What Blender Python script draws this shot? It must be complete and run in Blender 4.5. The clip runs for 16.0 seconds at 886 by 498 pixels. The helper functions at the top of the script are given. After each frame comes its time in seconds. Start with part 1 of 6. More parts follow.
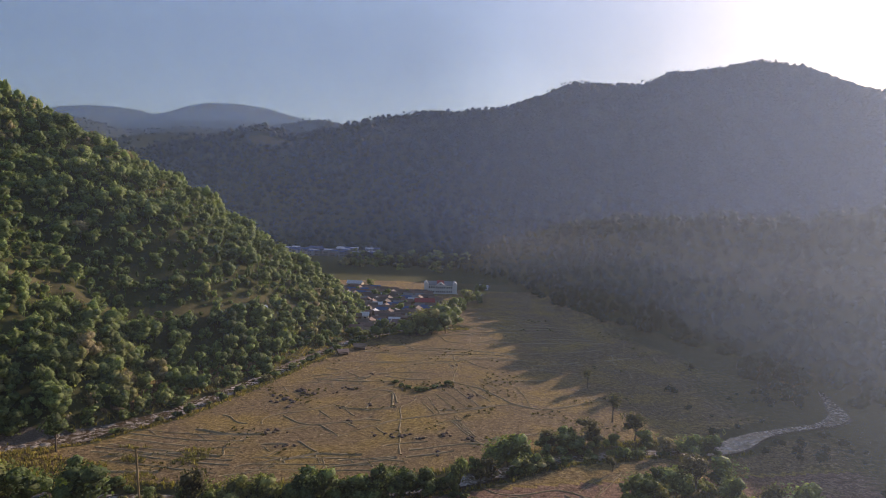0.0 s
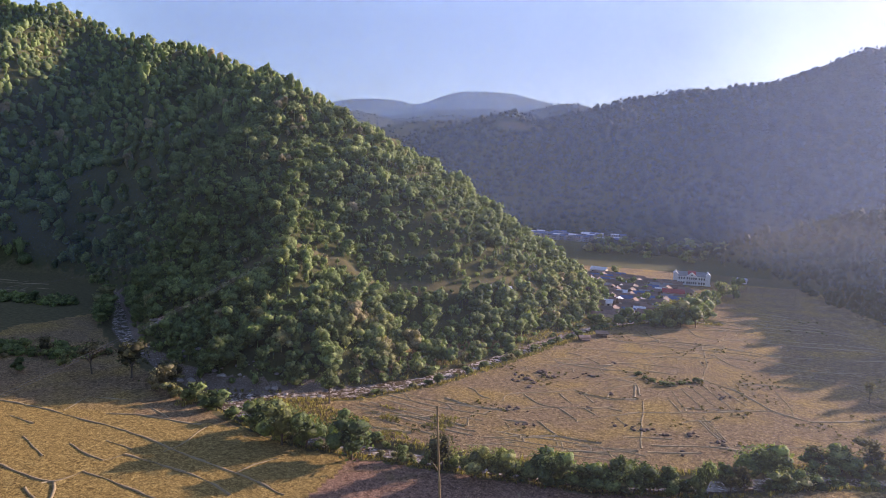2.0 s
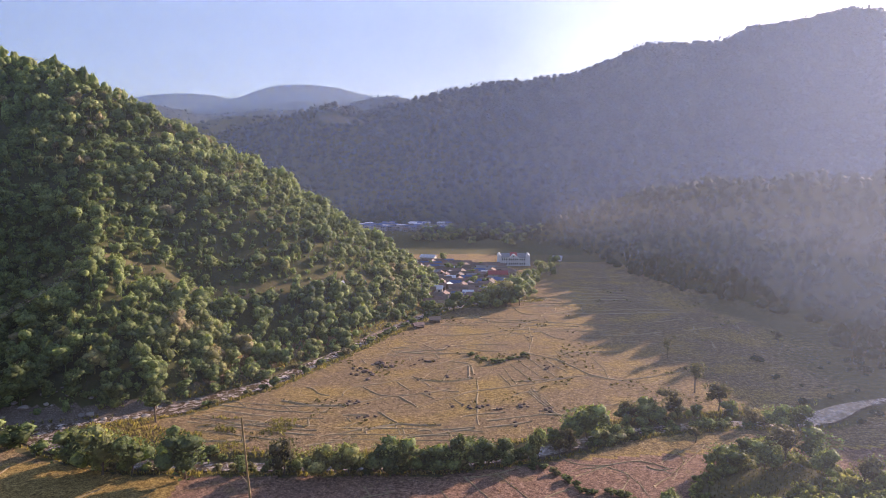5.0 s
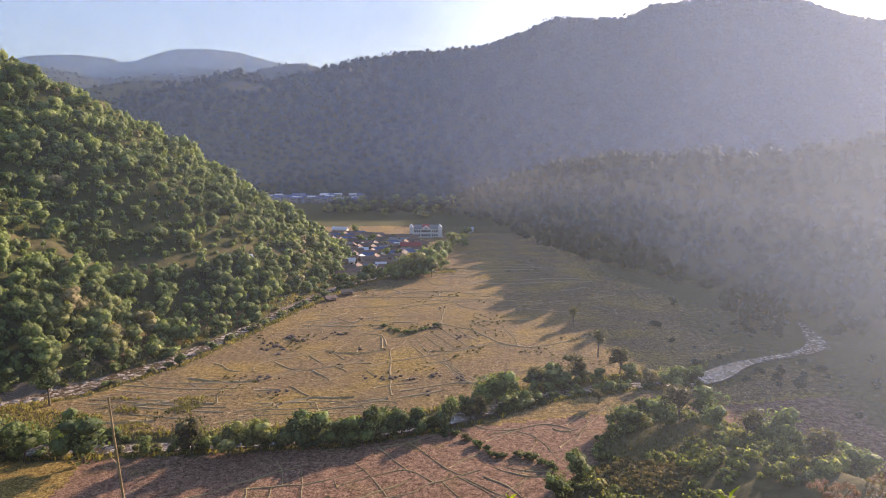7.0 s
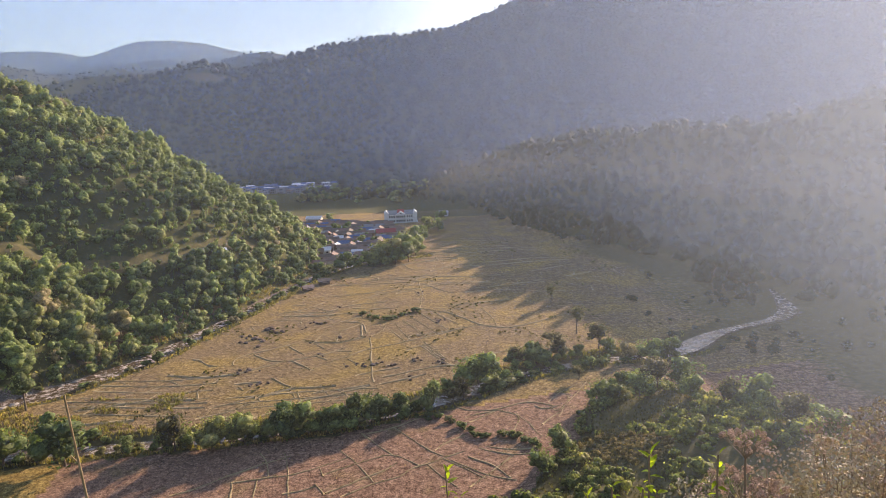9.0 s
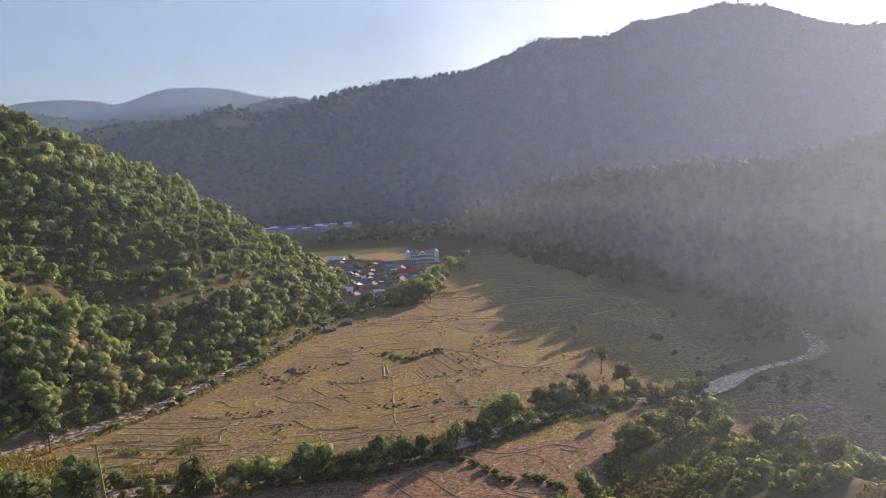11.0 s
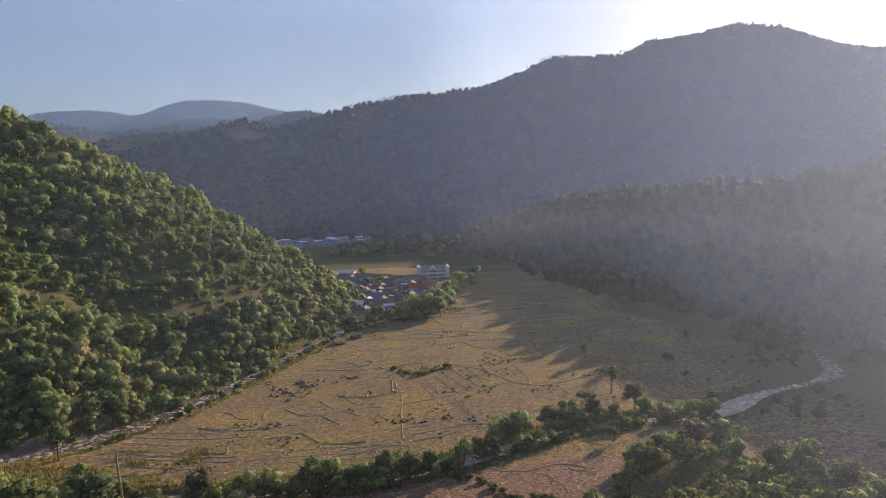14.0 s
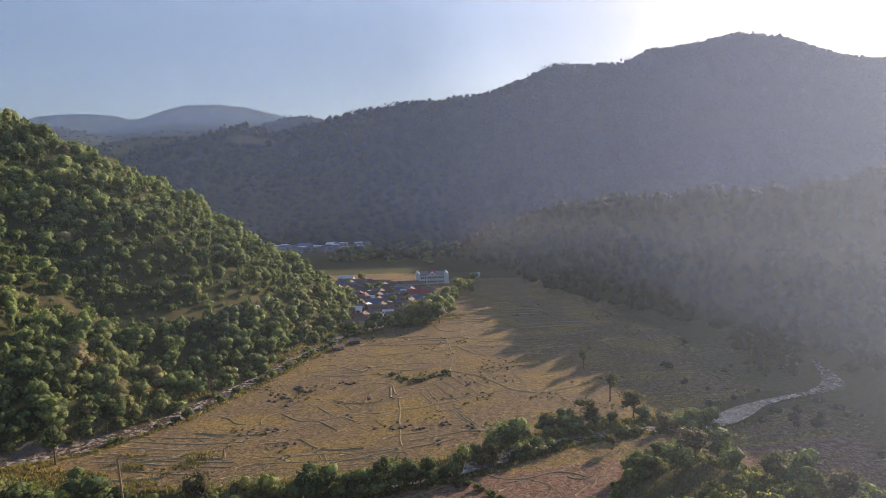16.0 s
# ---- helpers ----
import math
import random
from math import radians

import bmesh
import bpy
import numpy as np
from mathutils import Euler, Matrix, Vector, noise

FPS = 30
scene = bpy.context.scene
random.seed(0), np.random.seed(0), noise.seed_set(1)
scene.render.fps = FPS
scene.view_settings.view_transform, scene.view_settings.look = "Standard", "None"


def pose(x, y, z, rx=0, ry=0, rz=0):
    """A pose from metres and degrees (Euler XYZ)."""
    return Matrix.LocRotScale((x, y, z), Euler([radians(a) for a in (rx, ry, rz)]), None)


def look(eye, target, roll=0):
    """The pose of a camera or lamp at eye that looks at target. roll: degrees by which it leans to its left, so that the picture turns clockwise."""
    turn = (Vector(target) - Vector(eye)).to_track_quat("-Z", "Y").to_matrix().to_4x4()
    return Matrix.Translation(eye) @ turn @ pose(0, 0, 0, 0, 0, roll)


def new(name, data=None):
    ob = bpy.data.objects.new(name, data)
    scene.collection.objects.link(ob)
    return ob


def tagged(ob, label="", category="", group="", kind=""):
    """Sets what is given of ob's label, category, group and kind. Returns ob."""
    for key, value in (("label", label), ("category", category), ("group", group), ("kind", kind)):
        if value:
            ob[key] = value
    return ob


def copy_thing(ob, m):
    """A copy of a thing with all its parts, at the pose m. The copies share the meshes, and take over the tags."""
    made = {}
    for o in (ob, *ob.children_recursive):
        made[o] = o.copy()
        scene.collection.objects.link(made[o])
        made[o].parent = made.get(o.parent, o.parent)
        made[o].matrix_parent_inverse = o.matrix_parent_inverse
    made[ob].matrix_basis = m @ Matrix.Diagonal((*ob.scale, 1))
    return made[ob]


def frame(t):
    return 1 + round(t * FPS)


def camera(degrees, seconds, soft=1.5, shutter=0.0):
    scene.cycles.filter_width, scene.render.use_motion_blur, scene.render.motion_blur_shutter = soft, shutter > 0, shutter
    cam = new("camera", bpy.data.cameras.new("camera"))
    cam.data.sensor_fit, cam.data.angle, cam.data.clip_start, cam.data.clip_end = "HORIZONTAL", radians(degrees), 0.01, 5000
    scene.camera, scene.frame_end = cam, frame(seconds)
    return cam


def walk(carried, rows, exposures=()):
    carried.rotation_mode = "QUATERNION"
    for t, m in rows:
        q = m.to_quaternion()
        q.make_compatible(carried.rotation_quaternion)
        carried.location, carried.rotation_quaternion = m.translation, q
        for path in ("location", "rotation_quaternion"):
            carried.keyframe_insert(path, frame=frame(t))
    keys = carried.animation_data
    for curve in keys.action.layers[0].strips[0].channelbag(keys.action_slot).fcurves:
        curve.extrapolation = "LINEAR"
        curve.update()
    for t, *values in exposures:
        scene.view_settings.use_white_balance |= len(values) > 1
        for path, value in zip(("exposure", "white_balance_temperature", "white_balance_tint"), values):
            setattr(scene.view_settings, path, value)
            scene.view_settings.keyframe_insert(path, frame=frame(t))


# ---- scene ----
# ---------------------------------------------------------------- camera
cam = camera(67.05, 16.0, soft=0.8)
PATH = [
    (0.0, 0.04, 0.00, 85.05, -0.07, -4.88, -2.12),
    (0.5, -0.07, 0.01, 84.98, 3.58, -4.93, -2.62),
    (1.0, -0.38, 0.18, 84.89, 10.46, -5.86, -2.26),
    (1.5, -0.48, 0.18, 84.83, 15.71, -6.49, -2.28),
    (2.0, -0.63, 0.14, 84.85, 20.68, -6.93, -1.98),
    (2.5, -0.76, 0.11, 84.88, 26.30, -6.54, -1.32),
    (3.0, -0.83, 0.04, 84.91, 29.79, -6.33, -0.73),
    (3.5, -0.85, -0.00, 84.96, 29.45, -6.66, -0.58),
    (4.0, -0.72, 0.02, 84.95, 23.31, -7.08, -0.27),
    (4.5, -0.55, 0.06, 84.95, 16.04, -8.17, -0.41),
    (5.0, -0.20, 0.13, 84.97, 5.85, -7.30, 0.23),
    (5.2, -0.16, 0.13, 84.98, 2.86, -7.27, 0.16),
    (7.5, 0.30, 0.19, 84.93, -1.89, -10.39, -0.25),
    (8.0, 0.38, 0.20, 84.91, -2.53, -10.89, 0.28),
    (8.5, 0.44, 0.21, 84.89, -3.30, -11.33, 1.17),
    (9.0, 0.43, 0.19, 84.88, -4.02, -11.07, 1.72),
    (9.5, 0.45, 0.20, 84.89, -3.62, -10.10, 1.66),
    (10.0, 0.40, 0.20, 84.92, -3.52, -8.43, 1.53),
    (10.2, 0.39, 0.20, 84.93, -3.58, -7.86, 1.92),
    (12.5, 0.26, 0.21, 85.03, -0.32, -7.49, 2.33),
    (13.0, 0.24, 0.21, 85.01, -0.94, -7.23, 1.83),
    (13.5, 0.24, 0.22, 84.99, -1.61, -6.43, 1.14),
    (14.0, 0.20, 0.23, 84.98, -1.25, -6.30, 1.58),
    (14.5, 0.15, 0.23, 84.97, -1.10, -6.15, 1.65),
    (15.0, 0.15, 0.23, 84.98, -1.22, -5.88, 2.19),
    (15.5, 0.12, 0.21, 84.99, -0.88, -6.35, 2.52),
    (16.0, 0.15, 0.22, 84.99, -1.25, -5.76, 1.10),
]
EXPOSURES = [(0.0, 0.58, 6500, 21), (1.0, 1.10, 6400, 24), (3.5, 1.47, 5850, 39), (4.5, 1.54, 6250, 34), (5.0, 1.48, 6500, 32), (7.5, 1.54, 6850, 22),
             (9.0, 1.60, 6950, 20), (10.0, 1.30, 6950, 19), (12.5, 1.18, 6700, 19), (14.0, 0.98, 6680, 19), (16.0, 0.94, 6650, 19)]
walk(cam, [(t, pose(x, y, z, 90 + pitch, roll, yaw)) for t, x, y, z, yaw, pitch, roll in PATH], EXPOSURES)

# ---------------------------------------------------------------- light
SUN_AZ, SUN_EL = 41.0, 16.6          # degrees clockwise from +y, degrees above the level
world = bpy.data.worlds.new("world")
scene.world = world
world.use_nodes = True
sky = world.node_tree.nodes.new("ShaderNodeTexSky")
sky.sky_type = 'NISHITA'
sky.sun_disc = False
sky.sun_elevation = radians(SUN_EL)
sky.sun_rotation = radians(SUN_AZ)
sky.altitude = 900
sky.air_density, sky.dust_density, sky.ozone_density = 1.0, 1.8, 1.4
background = world.node_tree.nodes["Background"]
background.inputs["Strength"].default_value = 0.092
world.node_tree.links.new(sky.outputs[0], background.inputs["Color"])

sun_data = bpy.data.lights.new("sun", "SUN")
sun_data.energy, sun_data.angle, sun_data.color = 5.0, radians(0.55), (1.0, 0.82, 0.61)
sun = new("sun", sun_data)
SUN_DIR = Vector((math.sin(radians(SUN_AZ)) * math.cos(radians(SUN_EL)),
                  math.cos(radians(SUN_AZ)) * math.cos(radians(SUN_EL)), math.sin(radians(SUN_EL))))
sun.matrix_world = look(SUN_DIR * 300, (0, 0, 0))

# ---------------------------------------------------------------- materials


def material(name):
    m = bpy.data.materials.new(name)
    m.use_nodes = True
    m.node_tree.nodes.clear()
    return m, m.node_tree.nodes, m.node_tree.links


def node(nodes, kind, **values):
    n = nodes.new(kind)
    for key, value in values.items():
        if key in n.inputs:
            n.inputs[key].default_value = value
    return n


def ramp(nodes, links, source, stops):
    r = nodes.new("ShaderNodeValToRGB")
    while len(r.color_ramp.elements) < len(stops):
        r.color_ramp.elements.new(0.5)
    for e, (at, c) in zip(r.color_ramp.elements, stops):
        e.position, e.color = at, (*c, 1)
    links.new(source, r.inputs["Fac"])
    return r.outputs["Color"]


def mix(nodes, links, fac, a, b, blend="MIX"):
    n = nodes.new("ShaderNodeMix")
    n.data_type, n.blend_type = "RGBA", blend
    for value, socket in ((fac, n.inputs[0]), (a, n.inputs[6]), (b, n.inputs[7])):
        if isinstance(value, (int, float)):
            socket.default_value = value
        elif isinstance(value, tuple):
            socket.default_value = (*value, 1)
        else:
            links.new(value, socket)
    return n.outputs[2]


def noise_tex(nodes, links, scale, detail=5.0, rough=0.6, space="Object", stretch=None):
    tc = nodes.new("ShaderNodeTexCoord")
    n = node(nodes, "ShaderNodeTexNoise", Scale=scale, Detail=detail, Roughness=rough)
    if stretch:
        mp = nodes.new("ShaderNodeMapping")
        mp.inputs["Scale"].default_value = stretch
        links.new(tc.outputs[space], mp.inputs["Vector"])
        links.new(mp.outputs[0], n.inputs["Vector"])
    else:
        links.new(tc.outputs[space], n.inputs["Vector"])
    return n.outputs["Fac"]


def surface(nodes, links, color, rough=0.85, bump=None, bump_size=0.3, strength=0.6, metal=0.0, spec=0.3):
    b = node(nodes, "ShaderNodeBsdfPrincipled", Roughness=rough, Metallic=metal)
    b.inputs["Specular IOR Level"].default_value = spec
    if isinstance(color, tuple):
        b.inputs["Base Color"].default_value = (*color, 1)
    else:
        links.new(color, b.inputs["Base Color"])
    if bump is not None:
        bp = node(nodes, "ShaderNodeBump", Strength=strength, Distance=bump_size)
        links.new(bump, bp.inputs["Height"])
        links.new(bp.outputs[0], b.inputs["Normal"])
    out = nodes.new("ShaderNodeOutputMaterial")
    links.new(b.outputs[0], out.inputs["Surface"])
    return b


def simple(name, c1, c2, scale, rough=0.8, bump_size=0.03, metal=0.0, spec=0.3, per_object=0.0):
    """A surface of two colours mixed by fine and coarse grain."""
    m, nodes, links = material(name)
    fine = noise_tex(nodes, links, scale, 6, 0.65)
    coarse = noise_tex(nodes, links, scale * 0.13, 3, 0.5)
    col = mix(nodes, links, coarse, ramp(nodes, links, fine, [(0.3, c1), (0.7, c2)]),
              ramp(nodes, links, fine, [(0.3, tuple(v * 0.72 for v in c1)), (0.7, tuple(v * 0.9 for v in c2))]))
    if per_object:
        info = nodes.new("ShaderNodeObjectInfo")
        hsv = nodes.new("ShaderNodeHueSaturation")
        mr = node(nodes, "ShaderNodeMapRange")
        mr.inputs[3].default_value, mr.inputs[4].default_value = 1 - per_object, 1 + per_object
        links.new(info.outputs["Random"], mr.inputs[0])
        links.new(mr.outputs[0], hsv.inputs["Value"])
        links.new(col, hsv.inputs["Color"])
        col = hsv.outputs["Color"]
    surface(nodes, links, col, rough, fine, bump_size, 0.6, metal, spec)
    return m


def foliage(name, stops, by_object=True, translucent=0.5, vary=0.62, grain=0.95, depth=1.0):
    """Leaves: colour by tree and by leaf, part of the light shines through."""
    m, nodes, links = material(name)
    geo = nodes.new("ShaderNodeNewGeometry")
    if by_object:
        pick = nodes.new("ShaderNodeObjectInfo").outputs["Random"]
    else:
        a = nodes.new("ShaderNodeAttribute")
        a.attribute_name = "tint"
        pick = a.outputs["Fac"]
    col = ramp(nodes, links, pick, stops)
    mr = node(nodes, "ShaderNodeMapRange")
    mr.inputs[3].default_value, mr.inputs[4].default_value = 1 - vary, 1 + vary
    links.new(geo.outputs["Random Per Island"], mr.inputs[0])
    hsv = nodes.new("ShaderNodeHueSaturation")
    links.new(mr.outputs[0], hsv.inputs["Value"])
    links.new(col, hsv.inputs["Color"])
    # One noise sets relief and tone: hollows darker, tops lighter.
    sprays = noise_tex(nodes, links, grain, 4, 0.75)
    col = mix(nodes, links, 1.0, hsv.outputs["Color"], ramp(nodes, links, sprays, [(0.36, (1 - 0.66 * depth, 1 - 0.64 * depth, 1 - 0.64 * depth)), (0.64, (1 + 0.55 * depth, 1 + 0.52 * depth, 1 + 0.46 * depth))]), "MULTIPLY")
    d = node(nodes, "ShaderNodeBsdfPrincipled", Roughness=0.6)
    d.inputs["Specular IOR Level"].default_value = 0.15
    relief = node(nodes, "ShaderNodeBump", Strength=depth, Distance=0.9 / grain)
    links.new(sprays, relief.inputs["Height"])
    links.new(relief.outputs[0], d.inputs["Normal"])
    t = nodes.new("ShaderNodeBsdfTranslucent")
    glow = mix(nodes, links, 1.0, col, (1.5, 1.55, 0.75), "MULTIPLY")
    links.new(col, d.inputs["Base Color"])
    links.new(glow, t.inputs["Color"])
    s = nodes.new("ShaderNodeMixShader")
    s.inputs[0].default_value = translucent
    links.new(d.outputs[0], s.inputs[1])
    links.new(t.outputs[0], s.inputs[2])
    out = nodes.new("ShaderNodeOutputMaterial")
    links.new(s.outputs[0], out.inputs["Surface"])
    return m


GREENS = [(0.0, (0.084, 0.120, 0.050)), (0.25, (0.136, 0.182, 0.072)), (0.5, (0.186, 0.232, 0.090)),
          (0.7, (0.124, 0.166, 0.070)), (0.88, (0.236, 0.256, 0.104)), (1.0, (0.235, 0.208, 0.120))]
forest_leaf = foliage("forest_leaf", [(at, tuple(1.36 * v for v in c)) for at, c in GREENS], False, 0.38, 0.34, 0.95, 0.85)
# Darker leaves: the shade of spur and mountains is put into the colour.
shade_leaf = foliage("shade_leaf", [(0.0, (0.027, 0.042, 0.022)), (0.6, (0.036, 0.052, 0.027)), (1.0, (0.046, 0.060, 0.031))], False, 0.06, 0.12, 0.22, 0.35)
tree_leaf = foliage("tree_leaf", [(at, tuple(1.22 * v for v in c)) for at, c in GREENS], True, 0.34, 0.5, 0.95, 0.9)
near_leaf = foliage("near_leaf", [(0.0, (0.22, 0.34, 0.035)), (1.0, (0.34, 0.42, 0.045))], True, 0.6, 0.3, 30)
dry_leaf = foliage("dry_leaf", [(0.0, (0.23, 0.20, 0.13)), (1.0, (0.30, 0.26, 0.17))], True, 0.3)
pale_leaf = foliage("pale_leaf", [(0.0, (0.13, 0.13, 0.06)), (1.0, (0.18, 0.165, 0.09))], True, 0.3)
grass_leaf = foliage("grass_leaf", [(0.0, (0.20, 0.195, 0.065)), (0.5, (0.30, 0.265, 0.095)), (1.0, (0.42, 0.34, 0.15))], False, 0.4)
scrub_leaf = foliage("scrub_leaf", [(0.0, (0.18, 0.225, 0.085)), (0.5, (0.27, 0.295, 0.112)), (1.0, (0.37, 0.345, 0.160))], False, 0.45, 0.4)
slope_leaf = foliage("slope_leaf", [(0.0, (0.27, 0.28, 0.075)), (0.5, (0.40, 0.375, 0.105)), (1.0, (0.52, 0.44, 0.16))], False, 0.4, 0.4)
brush_leaf = foliage("brush_leaf", [(0.0, (0.25, 0.205, 0.095)), (0.6, (0.34, 0.27, 0.13)), (1.0, (0.42, 0.33, 0.17))], False, 0.35, 0.35)
pale_clump = foliage("weed_leaf", [(0.0, (0.10, 0.105, 0.035)), (0.6, (0.19, 0.165, 0.065)), (1.0, (0.27, 0.205, 0.09))], False, 0.25)
stubble_leaf = foliage("stubble_leaf", [(0.0, (0.24, 0.15, 0.075)), (0.5, (0.36, 0.235, 0.10)), (1.0, (0.46, 0.32, 0.13))], False, 0.3)
bark = simple("bark", (0.11, 0.085, 0.06), (0.19, 0.155, 0.115), 6, 0.9, 0.02)
rock_mat = simple("rock", (0.095, 0.066, 0.050), (0.19, 0.138, 0.105), 1.5, 0.85, 0.08, per_object=0.3)
pale_rock = simple("pale_rock", (0.25, 0.22, 0.19), (0.42, 0.38, 0.33), 1.2, 0.8, 0.08, per_object=0.3)


def ground_material():
    m, nodes, links = material("ground")
    a = nodes.new("ShaderNodeAttribute")
    a.attribute_name = "zone"
    sep = nodes.new("ShaderNodeSeparateColor")
    links.new(a.outputs["Color"], sep.inputs[0])
    big = noise_tex(nodes, links, 0.035, 4, 0.55)
    mid = noise_tex(nodes, links, 0.45, 8, 0.72)
    fine = noise_tex(nodes, links, 2.4, 5, 0.8)
    stubble = ramp(nodes, links, mid, [(0.34, (0.225, 0.136, 0.096)), (0.5, (0.320, 0.200, 0.142)), (0.66, (0.42, 0.278, 0.200))])
    golden = ramp(nodes, links, mid, [(0.34, (0.258, 0.181, 0.062)), (0.5, (0.384, 0.275, 0.095)), (0.66, (0.49, 0.362, 0.132))])
    olive = ramp(nodes, links, mid, [(0.34, (0.182, 0.130, 0.072)), (0.5, (0.290, 0.210, 0.118)), (0.66, (0.392, 0.290, 0.166))])
    kind = node(nodes, "ShaderNodeMath")
    kind.operation = "MULTIPLY_ADD"
    kind.inputs[1].default_value = 0.75
    links.new(big, kind.inputs[0])
    links.new(a.outputs["Alpha"], kind.inputs[2])
    pick = kind.outputs[0]
    field = mix(nodes, links, ramp(nodes, links, pick, [(0.62, (0, 0, 0)), (0.80, (1, 1, 1))]), stubble, golden)
    high = node(nodes, "ShaderNodeMapRange")
    high.inputs[1].default_value, high.inputs[2].default_value = 1.10, 1.26
    links.new(pick, high.inputs[0])
    field = mix(nodes, links, high.outputs[0], field, olive)
    field = mix(nodes, links, ramp(nodes, links, noise_tex(nodes, links, 0.09, 5, 0.7), [(0.54, (0, 0, 0)), (0.70, (0.5, 0.5, 0.5))]),
                field, (0.270, 0.215, 0.085))
    field = mix(nodes, links, 1.0, field, ramp(nodes, links, fine, [(0.38, (0.30, 0.28, 0.27)), (0.62, (1.28, 1.26, 1.22))]), "MULTIPLY")
    clods = noise_tex(nodes, links, 0.85, 4, 0.8)
    field = mix(nodes, links, 1.0, field, ramp(nodes, links, clods, [(0.38, (0.52, 0.50, 0.47)), (0.50, (0.98, 0.98, 0.98)), (0.64, (1.34, 1.36, 1.30))]), "MULTIPLY")
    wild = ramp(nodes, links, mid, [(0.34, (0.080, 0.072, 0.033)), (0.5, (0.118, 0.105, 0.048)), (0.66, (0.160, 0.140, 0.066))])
    floor = ramp(nodes, links, mid, [(0.3, (0.050, 0.055, 0.020)), (0.7, (0.105, 0.105, 0.042))])
    gravel = ramp(nodes, links, fine, [(0.38, (0.07, 0.055, 0.04)), (0.5, (0.17, 0.135, 0.10)), (0.62, (0.36, 0.30, 0.25))])
    # ragged edges between the kinds of ground
    def edge(channel):
        s = node(nodes, "ShaderNodeMath")
        s.operation = "ADD"
        w = node(nodes, "ShaderNodeMapRange")
        w.inputs[3].default_value, w.inputs[4].default_value = -0.3, 0.3
        links.new(mid, w.inputs[0])
        links.new(sep.outputs[channel], s.inputs[0])
        links.new(w.outputs[0], s.inputs[1])
        return ramp(nodes, links, s.outputs[0], [(0.40, (0, 0, 0)), (0.60, (1, 1, 1))])
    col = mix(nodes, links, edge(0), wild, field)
    col = mix(nodes, links, edge(1), col, floor)
    col = mix(nodes, links, edge(2), col, gravel)
    h = mix(nodes, links, 0.5, fine, clods)
    surface(nodes, links, col, 0.95, h, 0.34, 0.8, 0, 0.1)
    return m


ground_mat = ground_material()


def water_material():
    m, nodes, links = material("water")
    waves = noise_tex(nodes, links, 0.9, 5, 0.65)
    foam = noise_tex(nodes, links, 0.45, 7, 0.8)
    col = mix(nodes, links, ramp(nodes, links, foam, [(0.51, (0, 0, 0)), (0.62, (1, 1, 1))]),
              ramp(nodes, links, waves, [(0.3, (0.085, 0.060, 0.038)), (0.7, (0.17, 0.125, 0.08))]), (0.66, 0.58, 0.51))
    b = surface(nodes, links, col, 0.12, waves, 0.25, 0.6, 0, 0.5)
    links.new(ramp(nodes, links, foam, [(0.50, (0.10, 0.10, 0.10)), (0.58, (0.6, 0.6, 0.6))]), b.inputs["Roughness"])
    return m


water_mat = water_material()

# ---------------------------------------------------------------- shape of the land
LATTICE = np.random.RandomState(7).rand(256, 256)


def vnoise(x, y, size, shift=0.0):
    """Smooth noise from -1 to 1 with features of that size."""
    u, v = x / size + shift * 17.3 + 100.5, y / size + shift * 9.1 + 100.5
    i, j = np.floor(u).astype(int), np.floor(v).astype(int)
    a, b = u - i, v - j
    a, b = a * a * (3 - 2 * a), b * b * (3 - 2 * b)
    p = lambda di, dj: LATTICE[(i + di) % 256, (j + dj) % 256]
    return 2 * ((p(0, 0) * (1 - a) + p(1, 0) * a) * (1 - b) + (p(0, 1) * (1 - a) + p(1, 1) * a) * b) - 1


def fbm(x, y, size, octaves=4, shift=0.0):
    total, amp = 0, 1.0
    for k in range(octaves):
        total = total + amp * vnoise(x, y, size / 2 ** k, shift + k)
        amp *= 0.5
    return total / 1.9


def along(x, y, line):
    """Distance to a line of points, and the further numbers of its points at the nearest place."""
    best, values = np.full(np.shape(x), 1e9), None
    for p, q in zip(line, line[1:]):
        dx, dy = q[0] - p[0], q[1] - p[1]
        s = np.clip(((x - p[0]) * dx + (y - p[1]) * dy) / (dx * dx + dy * dy), 0, 1)
        dist = np.hypot(x - p[0] - s * dx, y - p[1] - s * dy)
        v = np.stack([p[k] + s * (q[k] - p[k]) for k in range(2, len(p))])
        values = v if values is None else np.where(dist < best, v, values)
        best = np.minimum(best, dist)
    return best, values


def ridge(x, y, line, k, rough, size):
    """The land under a crest line: falls off by k metres a metre on both sides, with gullies."""
    top, away = np.full(np.shape(x), -1e9), np.zeros(np.shape(x))
    for p, q in zip(line, line[1:]):
        d, (z,) = along(x, y, (p, q))
        h = z - k * d
        away = np.where(h > top, d, away)
        top = np.maximum(top, h)
    bumps = np.minimum(np.minimum(0.30 * away, rough), np.clip(top * 0.35, 0, 99))
    return top + bumps * fbm(x, y, size, 4, k)


